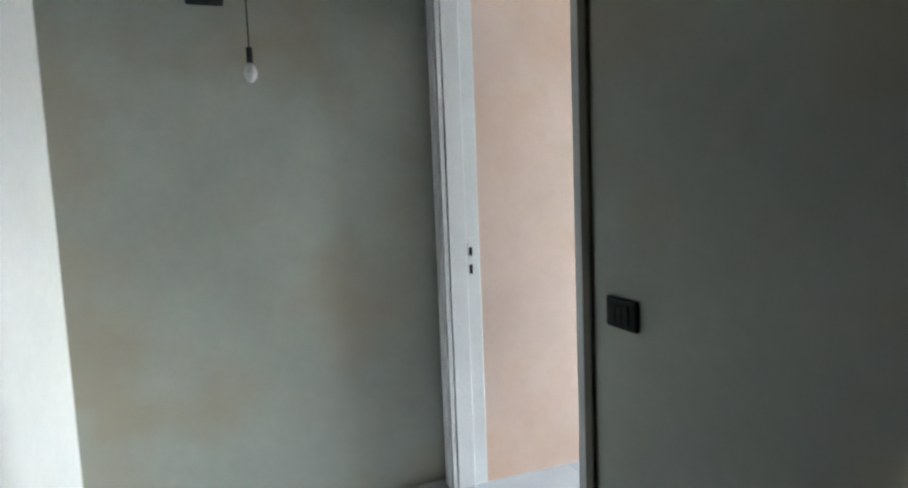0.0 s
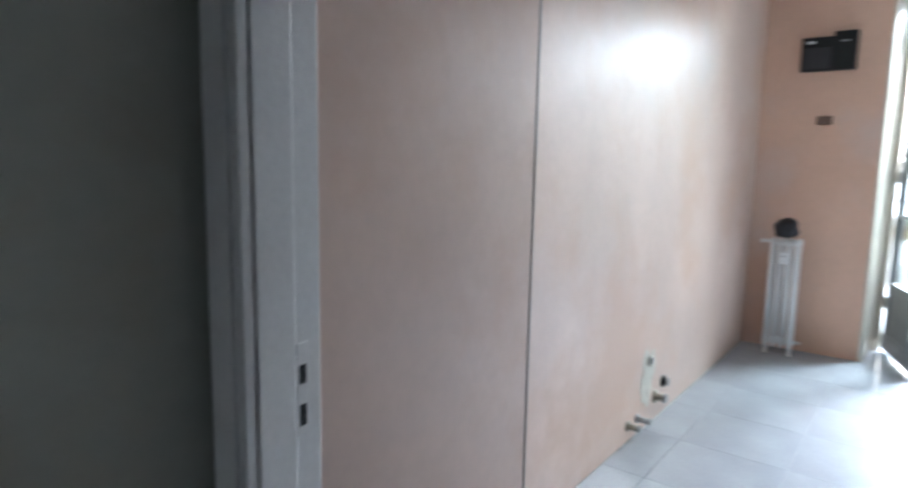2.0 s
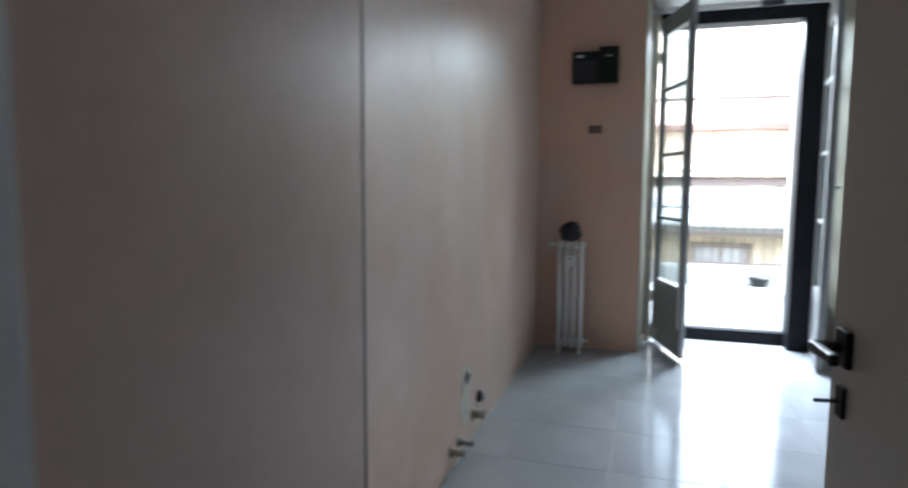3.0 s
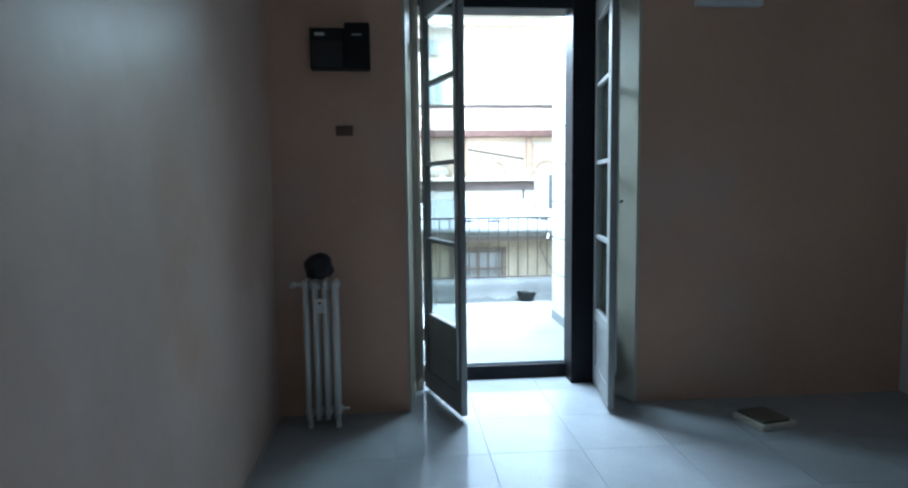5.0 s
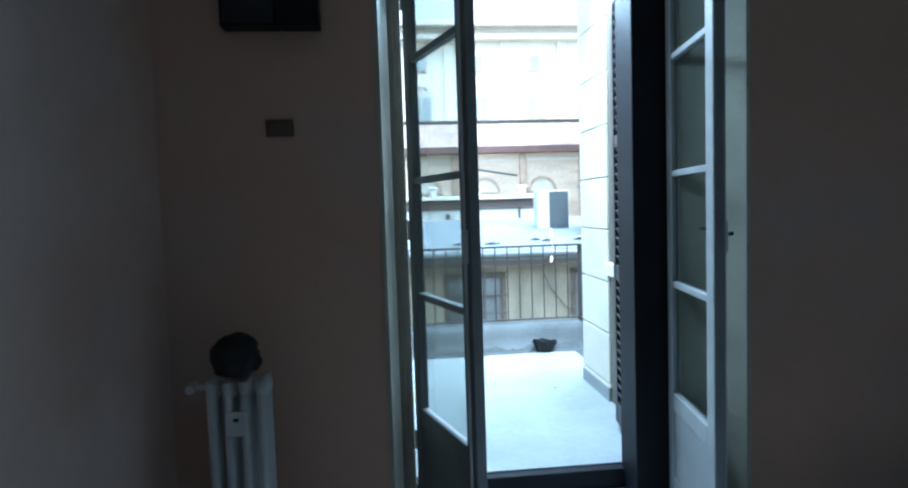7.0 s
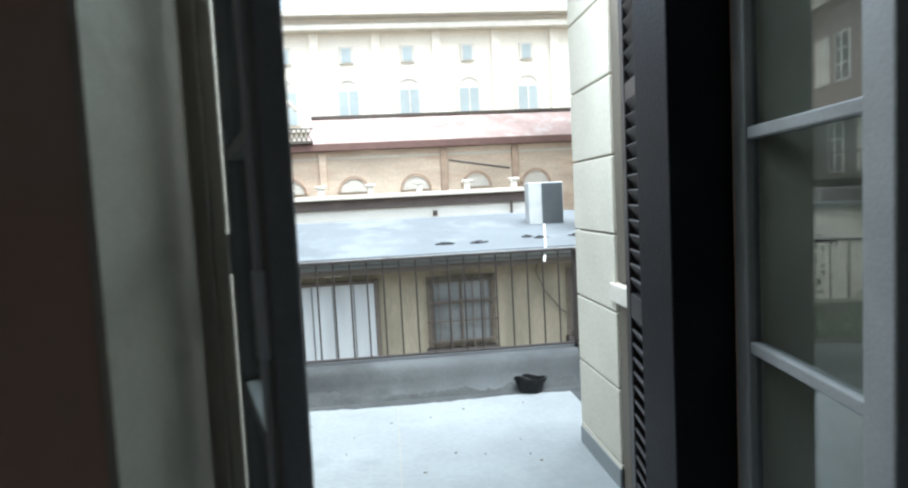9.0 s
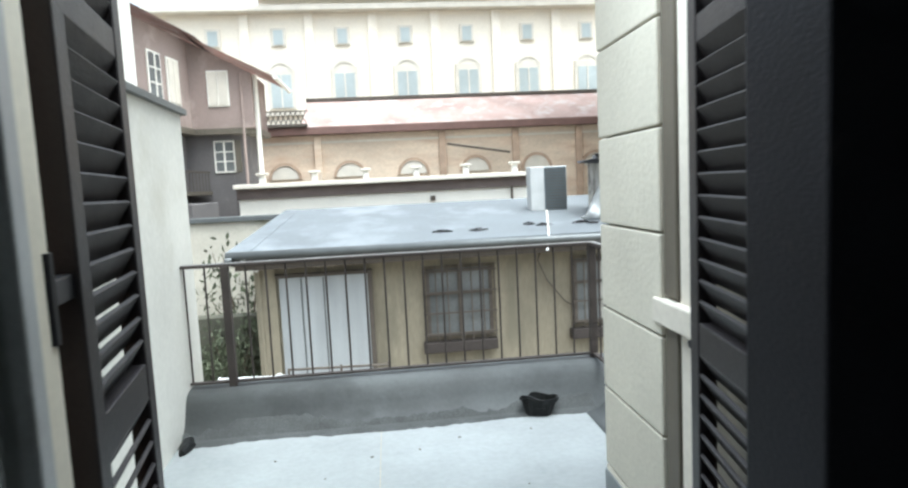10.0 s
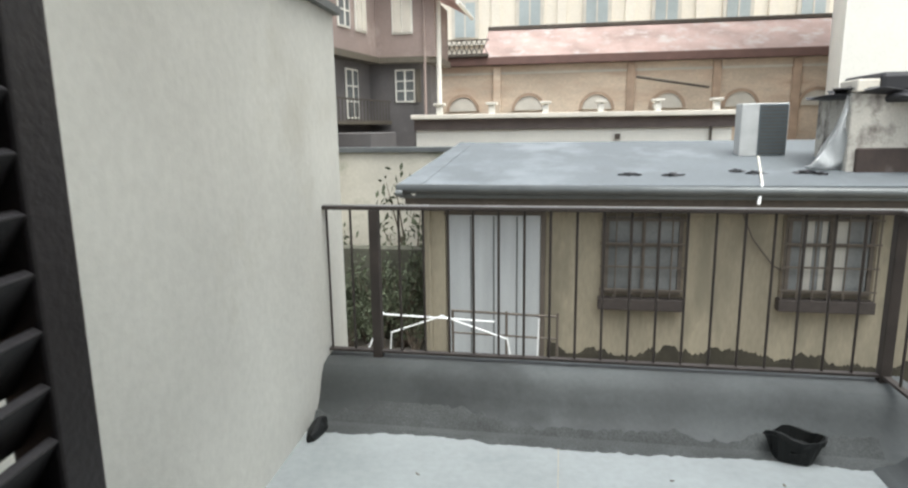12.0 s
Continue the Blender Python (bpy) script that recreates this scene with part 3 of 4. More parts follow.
for i in range(21):
    x = -0.73 + i * 0.1155
    if abs(x + 0.5) < 0.03 or abs(x - 1.705) < 0.04:
        continue
    mm = pose(x, 0, 0)
    if b0 is None:
        b0 = part("bar", rod((0, 0, 0.28), (0, 0, 0.967), 0.006, 8), rail_m, rl)
        b0.matrix_basis = mm
    else:
        again(b0, "bar", mm, rl)
r2 = thing("railing_return", pose(1.705, 8.31, BZ, 0, 0, -90), "rusty dark iron railing return toward the pier", "railing")
part("top_rail", box((0, -0.022, 0.965), (1.2, 0.022, 0.982), 0.003), rail_m, r2)
part("cap_strip", box((0, -0.014, 0.9825), (1.2, 0.014, 0.987), 0.001), steel_m, r2)
part("bottom_rail", box((0, -0.016, 0.275), (1.2, 0.016, 0.288), 0.002), rail_m, r2)
for i in range(10):
    again(b0, "bar", pose(0.11 + i * 0.115, 0, 0), r2)

pot = thing("plant_pot", pose(1.27, 8.03, 0.045 + BZ), "small crushed black plastic pot beside the parapet", "pot")
bm = bmesh.new()
n = 20
rings = [(0.072, 0.0), (0.084, 0.075), (0.092, 0.076), (0.092, 0.09), (0.080, 0.09), (0.066, 0.012)]
vv = [[bm.verts.new((r * math.cos(2 * math.pi * k / n) * 1.15, r * math.sin(2 * math.pi * k / n), z)) for k in range(n)] for r, z in rings]
for a, b in zip(vv, vv[1:]):
    for k in range(n):
        bm.faces.new((a[k], a[(k + 1) % n], b[(k + 1) % n], b[k]))
bm.faces.new(vv[0])
bm.faces.new(vv[-1])
for v in bm.verts:
    d = noise.noise(v.co * 16 + Vector((3, 1, 0)))
    v.co.x *= 1 + 0.25 * d
    v.co.y *= 0.85 + 0.3 * d
    v.co.z *= 1.1 + 0.5 * noise.noise(v.co * 11)
part("pot", bm, black_m, pot)
part("soil", rod((0, 0, 0.03), (0, 0, 0.045), 0.07, 16), black_m, pot)
dr = thing("drain_spout", pose(-0.66, 7.95, 0.04 + BZ), "dark drain opening at the foot of the side wall", "drain")
part("spout", blob((-0.01, 0.0, 0.012), (0.03, 0.10, 0.045), 2, 0.5, 2), black_m, dr)

jt = thing("floor_joint", pose(0.36, 0, 0.0402 + BZ), "dark hairline joint across the balcony floor", "floor joint")
part("joint_line", box((-0.002, 5.75, 0), (0.002, 7.98, 0.001)), joint_m, jt)
rng = random.Random(5)
for i in range(16):
    lf = thing("floor_grit", pose(rng.uniform(-0.5, 1.2), rng.uniform(6.9, 7.95), 0.04 + BZ, 0, 0, rng.uniform(0, 360)), "small dark crumb of grit on the balcony floor", "grit", "grit on the balcony floor")
    part("crumb", blob((0, 0, 0.003), (rng.uniform(0.004, 0.011), rng.uniform(0.003, 0.006), 0.003), 1, 0.8, i), dark_wood, lf)
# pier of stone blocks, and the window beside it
# core shows between the blocks; its dark colour supplies the joint shade
structure("wall_right_outer", prism([(1.37, 5.62), (2.0, 5.62), (2.0, 7.10), (1.37, 7.10)], 0, 4.6), joint_m, "wall core behind the stone blocks, in the dark shaded joint colour", BZ)
pier = thing("pillar", pose(0, 0, BZ), "cream stone-block pier with fine horizontal joints", "pier")
pier["kind"] = "structure"
blk = None
zs = [0.04, 0.155] + [0.497 + 0.345 * k for k in range(12)]
for a, b in zip(zs, zs[1:]):
    part("block", box((1.34, 6.555, a + 0.004), (1.92, 7.118, b - 0.004), 0.006), ashlar_m, pier)
part("plinth", prism([(1.334, 6.555), (1.92, 6.555), (1.92, 7.126), (1.344, 7.126), (1.334, 7.116)], 0.0405, 0.13), terr_m, pier, "worn stone foot of the pier")
sd = thing("window_2", pose(0, 0, BZ), "dark brown side window frame with white stone sill", "window")
sd["kind"] = "structure"
part("frame_post", box((1.352, 6.46, 0.98), (1.44, 6.552, 3.2), 0.006), dark_wood, sd)
part("lower_post", box((1.352, 6.46, 0.041), (1.44, 6.552, 0.88), 0.006), dark_wood, sd)
part("inner_strip", box((1.36, 6.36, 0.041), (1.40, 6.455, 3.2), 0.004), stone_t, sd)
part("frame_post", box((1.352, 5.95, 0.98), (1.44, 6.35, 3.2), 0.006), dark_wood, sd)
part("lower_panel", box((1.352, 5.95, 0.041), (1.44, 6.35, 0.88), 0.006), dark_wood, sd)
part("sill", box((1.328, 5.95, 0.885), (1.45, 6.60, 0.972), 0.008), stone_t, sd, "worn white stone sill")
hk = thing("shutter_hook", pose(1.315, 6.25, 0.90 + BZ), "black iron shutter hook at the sill", "hook")
part("stem", rod((0, 0, -0.09), (0, 0, 0.02), 0.010, 8), metal_m, hk)
part("hook", rod((0.0, 0, -0.09), (-0.03, -0.03, -0.11), 0.009, 8), metal_m, hk)
part("eye", rod((0.02, 0, 0.0), (-0.03, 0, 0.0), 0.012, 8), metal_m, hk)

# ---- courtyard ----
GZ = -2.9
structure("ground", box((-300, -300, GZ - 0.5), (300, 300, GZ)), ground_m, "damp earth and paving of the courtyard")
structure("wall_house_left", box((-9.0, 5.2, GZ), (-1.10, 8.3, 1.6)), cream, "cream wall of the house beside the balcony")


reveal_dark = mat("stained_window_surround", (0.17, 0.145, 0.105), 0.9, 0.25, 0.12, 2.0, 0.2, stain=(0.07, 0.06, 0.045), stain_scale=2.0, stain_at=0.5)


def grille_window(parent, x0, x1, z0, z1, y, curtain=False):
    """An annex window: recessed pane, wooden frame, sill and an iron grille in front."""
    w = part("window", box((x0 - 0.06, y - 0.03, z0 - 0.06), (x1 + 0.06, y - 0.001, z1 + 0.06), 0.01), reveal_dark, parent)
    part("pane", box((x0, y - 0.036, z0), (x1, y - 0.0302, z1)), pane_dark, w)
    if curtain:
        for c0, c1 in ((0.30, 0.40), (0.52, 0.60), (0.74, 0.90)):
            part("curtain", box((x0 + c0, y - 0.042, z0 + 0.03), (x0 + c1, y - 0.0365, z1 - 0.05)), curtain_m, w)
    fm = bmesh.new()
    for a in (x0, (x0 + x1) / 2 - 0.03, x1 - 0.06):
        box((a, y - 0.07, z0), (a + 0.06, y - 0.0425, z1), 0, fm)
    for a in (z0, z0 + (z1 - z0) * 0.62, z1 - 0.06):
        box((x0, y - 0.066, a), (x1, y - 0.0425, a + 0.05), 0, fm)
    part("frame", fm, grille_m, w)
    gm = bmesh.new()
    k = 6
    for i in range(k + 1):
        xx = x0 - 0.05 + (x1 - x0 + 0.1) * i / k
        rod((xx, y - 0.13, z0 - 0.12), (xx, y - 0.13, z1 + 0.08), 0.014, 6, None, gm)
    for i in range(4):
        zz = z0 + (z1 - z0) * (i + 0.15) / 3.3
        box((x0 - 0.08, y - 0.14, zz), (x1 + 0.08, y - 0.12, zz + 0.03), 0, gm)
    part("grille", gm, grille_m, w, "rusty iron window grille")
    part("sill", box((x0 - 0.10, y - 0.20, z0 - 0.28), (x1 + 0.06, y - 0.0005, z0 - 0.08), 0.01), rail_m, w, "dark stained window sill")


an = thing("annex_building", I4, "low ochre rendered annex with grey sheet roof", "building")
part("wall", box((-2.07, 16.5, GZ), (12.0, 20.0, 0.28)), ochre, an)
rf = part("roof", extrude_x([(15.9, 0.36), (15.9, 0.43), (20.1, 1.02), (20.1, 0.95)], -2.0, 12.2), slate, an)
bm = bmesh.new()
hv = [bm.verts.new(p) for p in ((-2.42, 15.9, 0.36), (-2.42, 15.9, 0.44), (-2.0, 15.9, 0.44), (-2.0, 15.9, 0.36), (-1.66, 20.1, 1.03), (-2.0, 20.1, 1.03), (-2.0, 20.1, 0.95), (-2.42, 20.1, 0.36))]
bmesh.ops.convex_hull(bm, input=hv)
part("hip", bm, slate, rf)
part("fascia", box((-2.40, 15.93, 0.20), (12.2, 15.98, 0.36)), gutter_m, rf, "weathered timber fascia")
part("fascia_board", box((-2.32, 16.02, 0.08), (12.2, 16.07, 0.2195), 0.004), grille_m, rf, "dark lower eave board")
part("soffit", box((-2.3, 15.98, 0.22), (12.2, 16.5, 0.26)), dark_wood, rf)
gt = smooth(part("gutter", rod((-2.42, 15.86, 0.37), (12.2, 15.86, 0.30), 0.075, 12), gutter_m, rf))
part("gutter_end", rod((-2.42, 15.80, 0.30), (-2.30, 15.80, 0.30), 0.06, 10), gutter_m, gt)
dp = part("downpipe", rod((-2.15, 15.9, 0.30), (-2.02, 16.42, 0.02), 0.04, 10), white_pl, an, "white elbow of the rain pipe")
part("pipe", rod((-2.0, 16.43, 0.02), (-2.0, 16.43, GZ), 0.04, 10), ochre, dp)
part("corner_pilaster", box((-2.09, 16.44, GZ), (-1.70, 16.4995, 0.22), 0.01), ochre, an)
gd = part("door", box((-1.64, 16.40, GZ), (0.01, 16.4995, -0.15), 0.01), greydoor, an, "grey metal double door")
for i in range(1, 4):
    x = -1.64 + i * 0.4125
    part("leaf_seam", box((x - 0.012, 16.388, GZ), (x + 0.012, 16.3999, -0.17)), gutter_m, gd)
part("door_frame", box((0.011, 16.38, GZ), (0.10, 16.4995, -0.08), 0.01), grille_m, gd)
part("door_head", box((-1.70, 16.38, -0.149), (0.0105, 16.4995, -0.08), 0.01), grille_m, gd)
part("door_sign", box((-0.98, 16.45, 0.02), (-0.60, 16.4995, 0.16), 0.01), stone_t, an)
grille_window(an, 1.12, 2.40, -1.50, -0.16, 16.5)
grille_window(an, 4.05, 5.36, -1.43, -0.13, 16.5, True)
grille_window(an, 7.0, 8.3, -1.43, -0.13, 16.5)
rs = random.Random(23)
bm = bmesh.new()
rows, h = [], 0.4
for k in range(420):
    x = 0.15 + 11.85 * k / 419
    h = min(0.36, max(0.0, h + rs.uniform(-0.09, 0.09)))
    rows.append([bm.verts.new((x, 16.493 - 0.02 * q, GZ + 0.22 * q + (h * 0.7 + 0.2) * (1 - q))) for q in (0, 1)] + [bm.verts.new((x, 16.46, GZ))])
for p, q in zip(rows, rows[1:]):
    for k in range(2):
        bm.faces.new((p[k], q[k], q[k + 1], p[k + 1]))
part("moss_band", bm, mat("black_moss", (0.035, 0.031, 0.02), 0.95, 0.35, 0.3, 3, 0.4), an, "black mossy growth along the foot of the wall", "stuff")
cab = thing("cable", I4, "dark cable hanging down the annex wall", "cable")
bm = bmesh.new()
pts = [Vector((3.30, 16.0, 0.18)), Vector((3.32, 16.38, -0.1)), Vector((3.5, 16.42, -0.5)), Vector((3.85, 16.44, -0.95)), Vector((4.02, 16.45, -1.05))]
for a, b in zip(pts, pts[1:]):
    rod(a, b, 0.014, 6, None, bm)
part("lead", bm, grille_m, cab)

ac = thing("air_conditioner", pose(3.60, 18.3, 0.70), "white outdoor air conditioner unit with dark fan grille", "air conditioner")
part("casing", box((0.08, 0, 0.06), (0.92, 0.42, 1.05), 0.02), mat("weathered_pale_casing", (0.46, 0.47, 0.46), 0.55, 0.14, 0.06, 3, 0.05), ac)
part("fan_grille", box((0.40, -0.02, 0.08), (0.90, -0.0005, 1.03), 0.006), mat("dark_grille", (0.07, 0.09, 0.10), 0.6, 0.1, 0.1, 6), ac, "dark grey fan grille panel")
for i in range(14):
    part("louvre", box((0.42, -0.03, 0.12 + i * 0.065), (0.88, -0.0205, 0.135 + i * 0.065)), grille_m, ac)
for x in (0.12, 0.83):
    part("foot", box((x - 0.04, -0.05, -0.02), (x + 0.04, 0.47, 0.06), 0.006), black_m, ac)
part("pipe", rod((0.42, -0.05, 0.06), (-0.16, -2.36, -0.24), 0.02, 10), stone_t, ac, "pale hose run down to the gutter")
part("pipe_drop", rod((-0.16, -2.36, -0.24), (-0.24, -2.53, -0.55), 0.024, 10), white_pl, ac)

ch = thing("chimney_stack", pose(5.0, 16.9, 0.50), "weathered chimney stack with flaking render and black sheeting", "chimney")
part("shaft", box((0.0, 0, 0.0), (2.6, 1.4, 1.35), 0.03), chim_m, ch)
bm = blob((1.35, 0.6, 1.33), (1.6, 0.95, 0.17), 3, 0.5, 3)
part("sheeting", bm, tarp_m, ch, "black tarpaulin draped over the stack")
part("sheeting_fold", box((0.34, -0.14, 1.34), (2.9, 1.3, 1.66), 0.07), tarp_m, ch)
part("base_flashing", box((0.12, -0.05, -0.12), (2.7, 1.45, 0.46), 0.03), mat("rusty_flashing", (0.05, 0.036, 0.03), 0.8, 0.35, 0.2, 3, 0.3, stain=(0.13, 0.11, 0.10), stain_scale=2.5, stain_at=0.6), ch, "dark rusty base flashing")
part("capstone", box((0.02, -0.08, 1.36), (0.42, 0.6, 1.56), 0.02), stone_t, ch)
sh = thing("plastic_sheet", I4, "white plastic sheet draped beside the chimney", "sheet")
bm = bmesh.new()
g = [[bm.verts.new((4.45 + 0.55 * u + 0.05 * math.sin(v * 9), 17.0 + 0.07 * math.sin(u * 9 + v * 5), 0.60 + v * (0.08 + 1.32 * u ** 1.4))) for v in [k / 8 for k in range(9)]] for u in [k / 8 for k in range(9)]]
for a, b in zip(g, g[1:]):
    for k in range(8):
        bm.faces.new((a[k], b[k], b[k + 1], a[k + 1]))
r = bmesh.ops.solidify(bm, geom=bm.faces[:], thickness=0.012)
smooth(part("sheet", bm, sheet_m, sh))
for i, (x, y) in enumerate(((3.3, 16.9), (3.55, 16.75), (4.35, 16.8), (4.55, 16.7), (2.2, 16.6), (1.5, 16.65))):
    rb = thing("roof_debris", pose(x, y, 0.50 + (y - 16.5) * 0.14), "small dark debris lump on the grey roof", "debris", "debris on the annex roof")
    part("lump", blob((0, 0, 0.02), (0.10 + 0.03 * (i % 3), 0.06, 0.035), 3, 1.2, i * 3), tarp_m, rb)

court_m = mat("damp_cream_render", (0.56, 0.53, 0.45), 0.92, 0.15, 0.06, 0.7, 0.2, stain=(0.26, 0.27, 0.19), stain_scale=0.9, stain_at=0.52)
structure("wall_court", box((-12, 20.3, GZ), (-1.6, 20.6, 0.80)), court_m, "cream courtyard boundary wall")
structure("wall_court_coping", box((-12, 20.2, 0.80), (-1.6, 20.7, 0.92), 0.01), gutter_m, "grey stone coping of the courtyard wall")
structure("wall_planter", box((-9.0, 17.4, GZ), (-2.1, 17.8, -1.0), 0.02), moss_m, "dark mossy low garden wall")

# shrubs by the garden wall
def shrub(m, seed, label):
    t = thing("shrub", m, label, "shrub", "shrubs by the garden wall")
    rng = random.Random(seed)
    bm = bmesh.new()
    tips = []
    for i in range(16):
        a, h = rng.uniform(0, 6.28), rng.uniform(0.7, 1.9)
        base, mid = Vector((rng.uniform(-.15, .15), rng.uniform(-.1, .1), 0)), Vector((math.cos(a) * 0.25, math.sin(a) * 0.2, h * 0.55))
        tip = Vector((math.cos(a) * rng.uniform(.3, .7), math.sin(a) * 0.4, h))
        rod(base, mid, 0.022, 6, 0.014, bm)
        rod(mid, tip, 0.014, 6, 0.004, bm)
        tips += [mid.lerp(tip, k / 4) for k in range(1, 5)]
    part("stem", bm, bark, t)
    bm = bmesh.new()
    for p in tips:
        for _ in range(13 if seed != 3 else 7):
            c = p + Vector((rng.gauss(0, .12), rng.gauss(0, .12), rng.gauss(0, .12)))
            r = Matrix.Translation(c) @ Euler([rng.uniform(0, 6.28) for _ in range(3)]).to_matrix().to_4x4()
            vs = [bm.verts.new(r @ Vector(q)) for q in ((-.06, 0, 0), (0, -.025, .008), (.06, 0, 0), (0, .025, .008))]
            bm.faces.new(vs)
    part("foliage", bm, leaf_m, t, "small dark sparse leaves", "stuff")


for i, (x, y, s) in enumerate(((-4.2, 17.0, 1.0), (-3.4, 17.1, 0.9), (-2.7, 17.0, 1.0), (-3.1, 19.6, 1.7), (-4.8, 18.6, 1.2), (-3.8, 16.8, 0.8), (-3.05, 16.7, 0.75), (-2.4, 16.7, 0.7), (-4.5, 16.6, 0.7))):
    shrub(pose(x, y, GZ) @ Matrix.Scale(s, 4), i, "dark sparse winter shrub by the garden wall" if s < 1.5 else "taller bare shrub against the courtyard wall")

# folding drying frame in the court
dk = thing("drying_rack", pose(0, 14.0, 0), "white folding metal drying rack standing in the courtyard", "drying rack")
for p, q in (((-2.89, 0, GZ), (-2.2, 0.1, -1.28)), ((-2.2, 0, -1.28), (-0.55, 0, -1.33)), ((-2.15, 0.3, -1.66), (-1.30, 0.1, -1.30)), ((-1.35, 0.1, -1.30), (-0.40, 0.4, -1.72)), ((0.07, 0.2, -1.33), (0.02, 0.3, GZ)), ((-2.15, 0.3, -1.66), (-2.3, 0.5, GZ)), ((-0.40, 0.4, -1.72), (-0.2, 0.5, GZ))):
    part("tube", rod(p, q, 0.013, 8), sheet_m, dk)
lr = thing("low_rail", pose(0, 15.4, 0), "dark low iron rail in the courtyard", "rail")
part("top_bar", rod((-1.4, 0, -1.62), (0.35, 0, -1.66), 0.022, 8), grille_m, lr)
part("lower_bar", rod((-1.4, 0, -2.0), (0.35, 0, -2.04), 0.018, 8), grille_m, lr)
for x in (-1.4, -0.5, 0.33):
    part("post", rod((x, 0, GZ), (x, 0, -1.6), 0.022, 8), grille_m, lr)

# ---- buildings beyond ----
nh = thing("neighbour_house", I4, "plain cream rendered end wall of a neighbouring house", "building")
part("wall", box((-6.9, 19.4, GZ), (-5.2, 20.19, 9.0), 0.02), white_r, nh)
part("wall_hook", rod((-5.35, 19.36, 2.35), (-5.35, 19.402, 2.15), 0.03, 8), grille_m, nh)

wb = thing("white_outbuilding", I4, "white rendered outbuilding with a dark flat eave", "building")
part("wall", box((-4.2, 25, GZ), (5.2, 29, 1.30)), white_r, wb)
ev = part("eave", box((-4.25, 24.9, 1.28), (5.3, 29.2, 1.62), 0.02), mat("dark_eave", (0.16, 0.13, 0.12), 0.8, 0.15, 0.1, 2), wb, "dark brown eave board")
part("eave_cap", box((-4.28, 24.62, 1.6205), (5.32, 29.2, 1.76), 0.02), stone_t, ev)
for i in range(6):
    x = -3.4 + i * 1.62
    p = part("vent_pot", box((x - 0.09, 24.75, 1.76), (x + 0.09, 24.95, 2.02), 0.02), white_r, wb)
    part("cap", box((x - 0.17, 24.68, 2.02), (x + 0.17, 25.02, 2.10), 0.02), stone_t, p)
part("rain_pipe", rod((4.6, 24.9, 1.3), (4.6, 24.9, 0.2), 0.04, 8), grille_m, wb)
part("wall_lamp", box((1.9, 24.85, 0.95), (2.05, 24.999, 1.12), 0.02), grille_m, wb)

ww = thing("white_building", I4, "tall cream-white building edge behind the chimney", "building")
part("wall", prism([(7.55, 24), (16, 24), (16, 33), (10.6, 33)], GZ, 16), white_r, ww)
part("cornice", box((7.4, 23.8, 16), (16.2, 33.2, 16.4), 0.05), stone_t, ww)

# brick church flank with blind arches
fl = thing("brick_church_flank", I4, "pale brick church flank with blind arches and red roof", "building")
part("wall", box((-5.2, 34, GZ), (16, 36, 4.0)), brick_far, fl)
er = part("eave", box((-5.3, 33.55, 4.0), (16, 36, 4.35), 0.03), mat("rust_eave", (0.17, 0.10, 0.085), 0.8, 0.15, 0.1, 2), fl, "dark rusty eave")
part("roof", extrude_x([(33.6, 4.36), (36.4, 5.9), (36.4, 5.8), (33.6, 4.3505)], -3.2, 16), red_roof, fl, "weathered red and grey roof slope")
part("roof_edge", extrude_x([(36.2, 5.85), (36.5, 5.85), (36.5, 6.0), (36.2, 6.0)], -3.2, 16), grille_m, fl)


def arch(x, z, r, y, parent, name="blind_arch", m=None):
    """A raised semicircular band over a recessed infill."""
    bm = bmesh.new()
    n = 14
    for k in range(n):
        a, b = math.pi * k / n, math.pi * (k + 1) / n
        q = [(x + rr * math.cos(t), z + rr * math.sin(t)) for rr, t in ((r, a), (r, b), (r * 1.22, b), (r * 1.22, a))]
        lo = [bm.verts.new((u, y - 0.12, v)) for u, v in q]
        hi = [bm.verts.new((u, y + 0.02, v)) for u, v in q]
        bm.faces.new(lo)
        for i in (0, 2) + ((3,) if k == 0 else ()) + ((1,) if k == n - 1 else ()):
            bm.faces.new((lo[i], lo[(i + 1) % 4], hi[(i + 1) % 4], hi[i]))
    bmesh.ops.remove_doubles(bm, verts=bm.verts[:], dist=0.0005)
    p = part(name, bm, m or mat("arch_brick", (0.46, 0.28, 0.2), 0.9, 0.2, 0.1, 2), parent)
    bm = bmesh.new()
    ring = [(x + r * math.cos(math.pi * k / n), z + r * math.sin(math.pi * k / n)) for k in range(n + 1)]
    lo = [bm.verts.new((u, y - 0.075, v)) for u, v in ring]
    hi = [bm.verts.new((u, y - 0.001, v)) for u, v in ring]
    bm.faces.new(lo)
    for k in range(n):
        bm.faces.new((lo[k], lo[k + 1], hi[k + 1], hi[k]))
    bm.faces.new((lo[n], lo[0], hi[0], hi[n]))
    part("infill", bm, stone_t, p)


arch_m = mat("arch_brick", (0.46, 0.34, 0.25), 0.9, 0.2, 0.1, 2)
for i in range(6):
    arch(-4.1 + i * 2.95, 2.05, 0.62, 34, fl, "blind_arch", arch_m)
for x in (-2.55, 3.2, 6.7, 9.8):
    part("buttress", box((x - 0.16, 33.82, GZ), (x + 0.16, 33.9995, 3.95), 0.02), brick_far if x < 0 else arch_m, fl)
part("string_course", box((-5.2, 33.95, 3.62), (16, 33.9996, 3.72)), stone_t, fl)
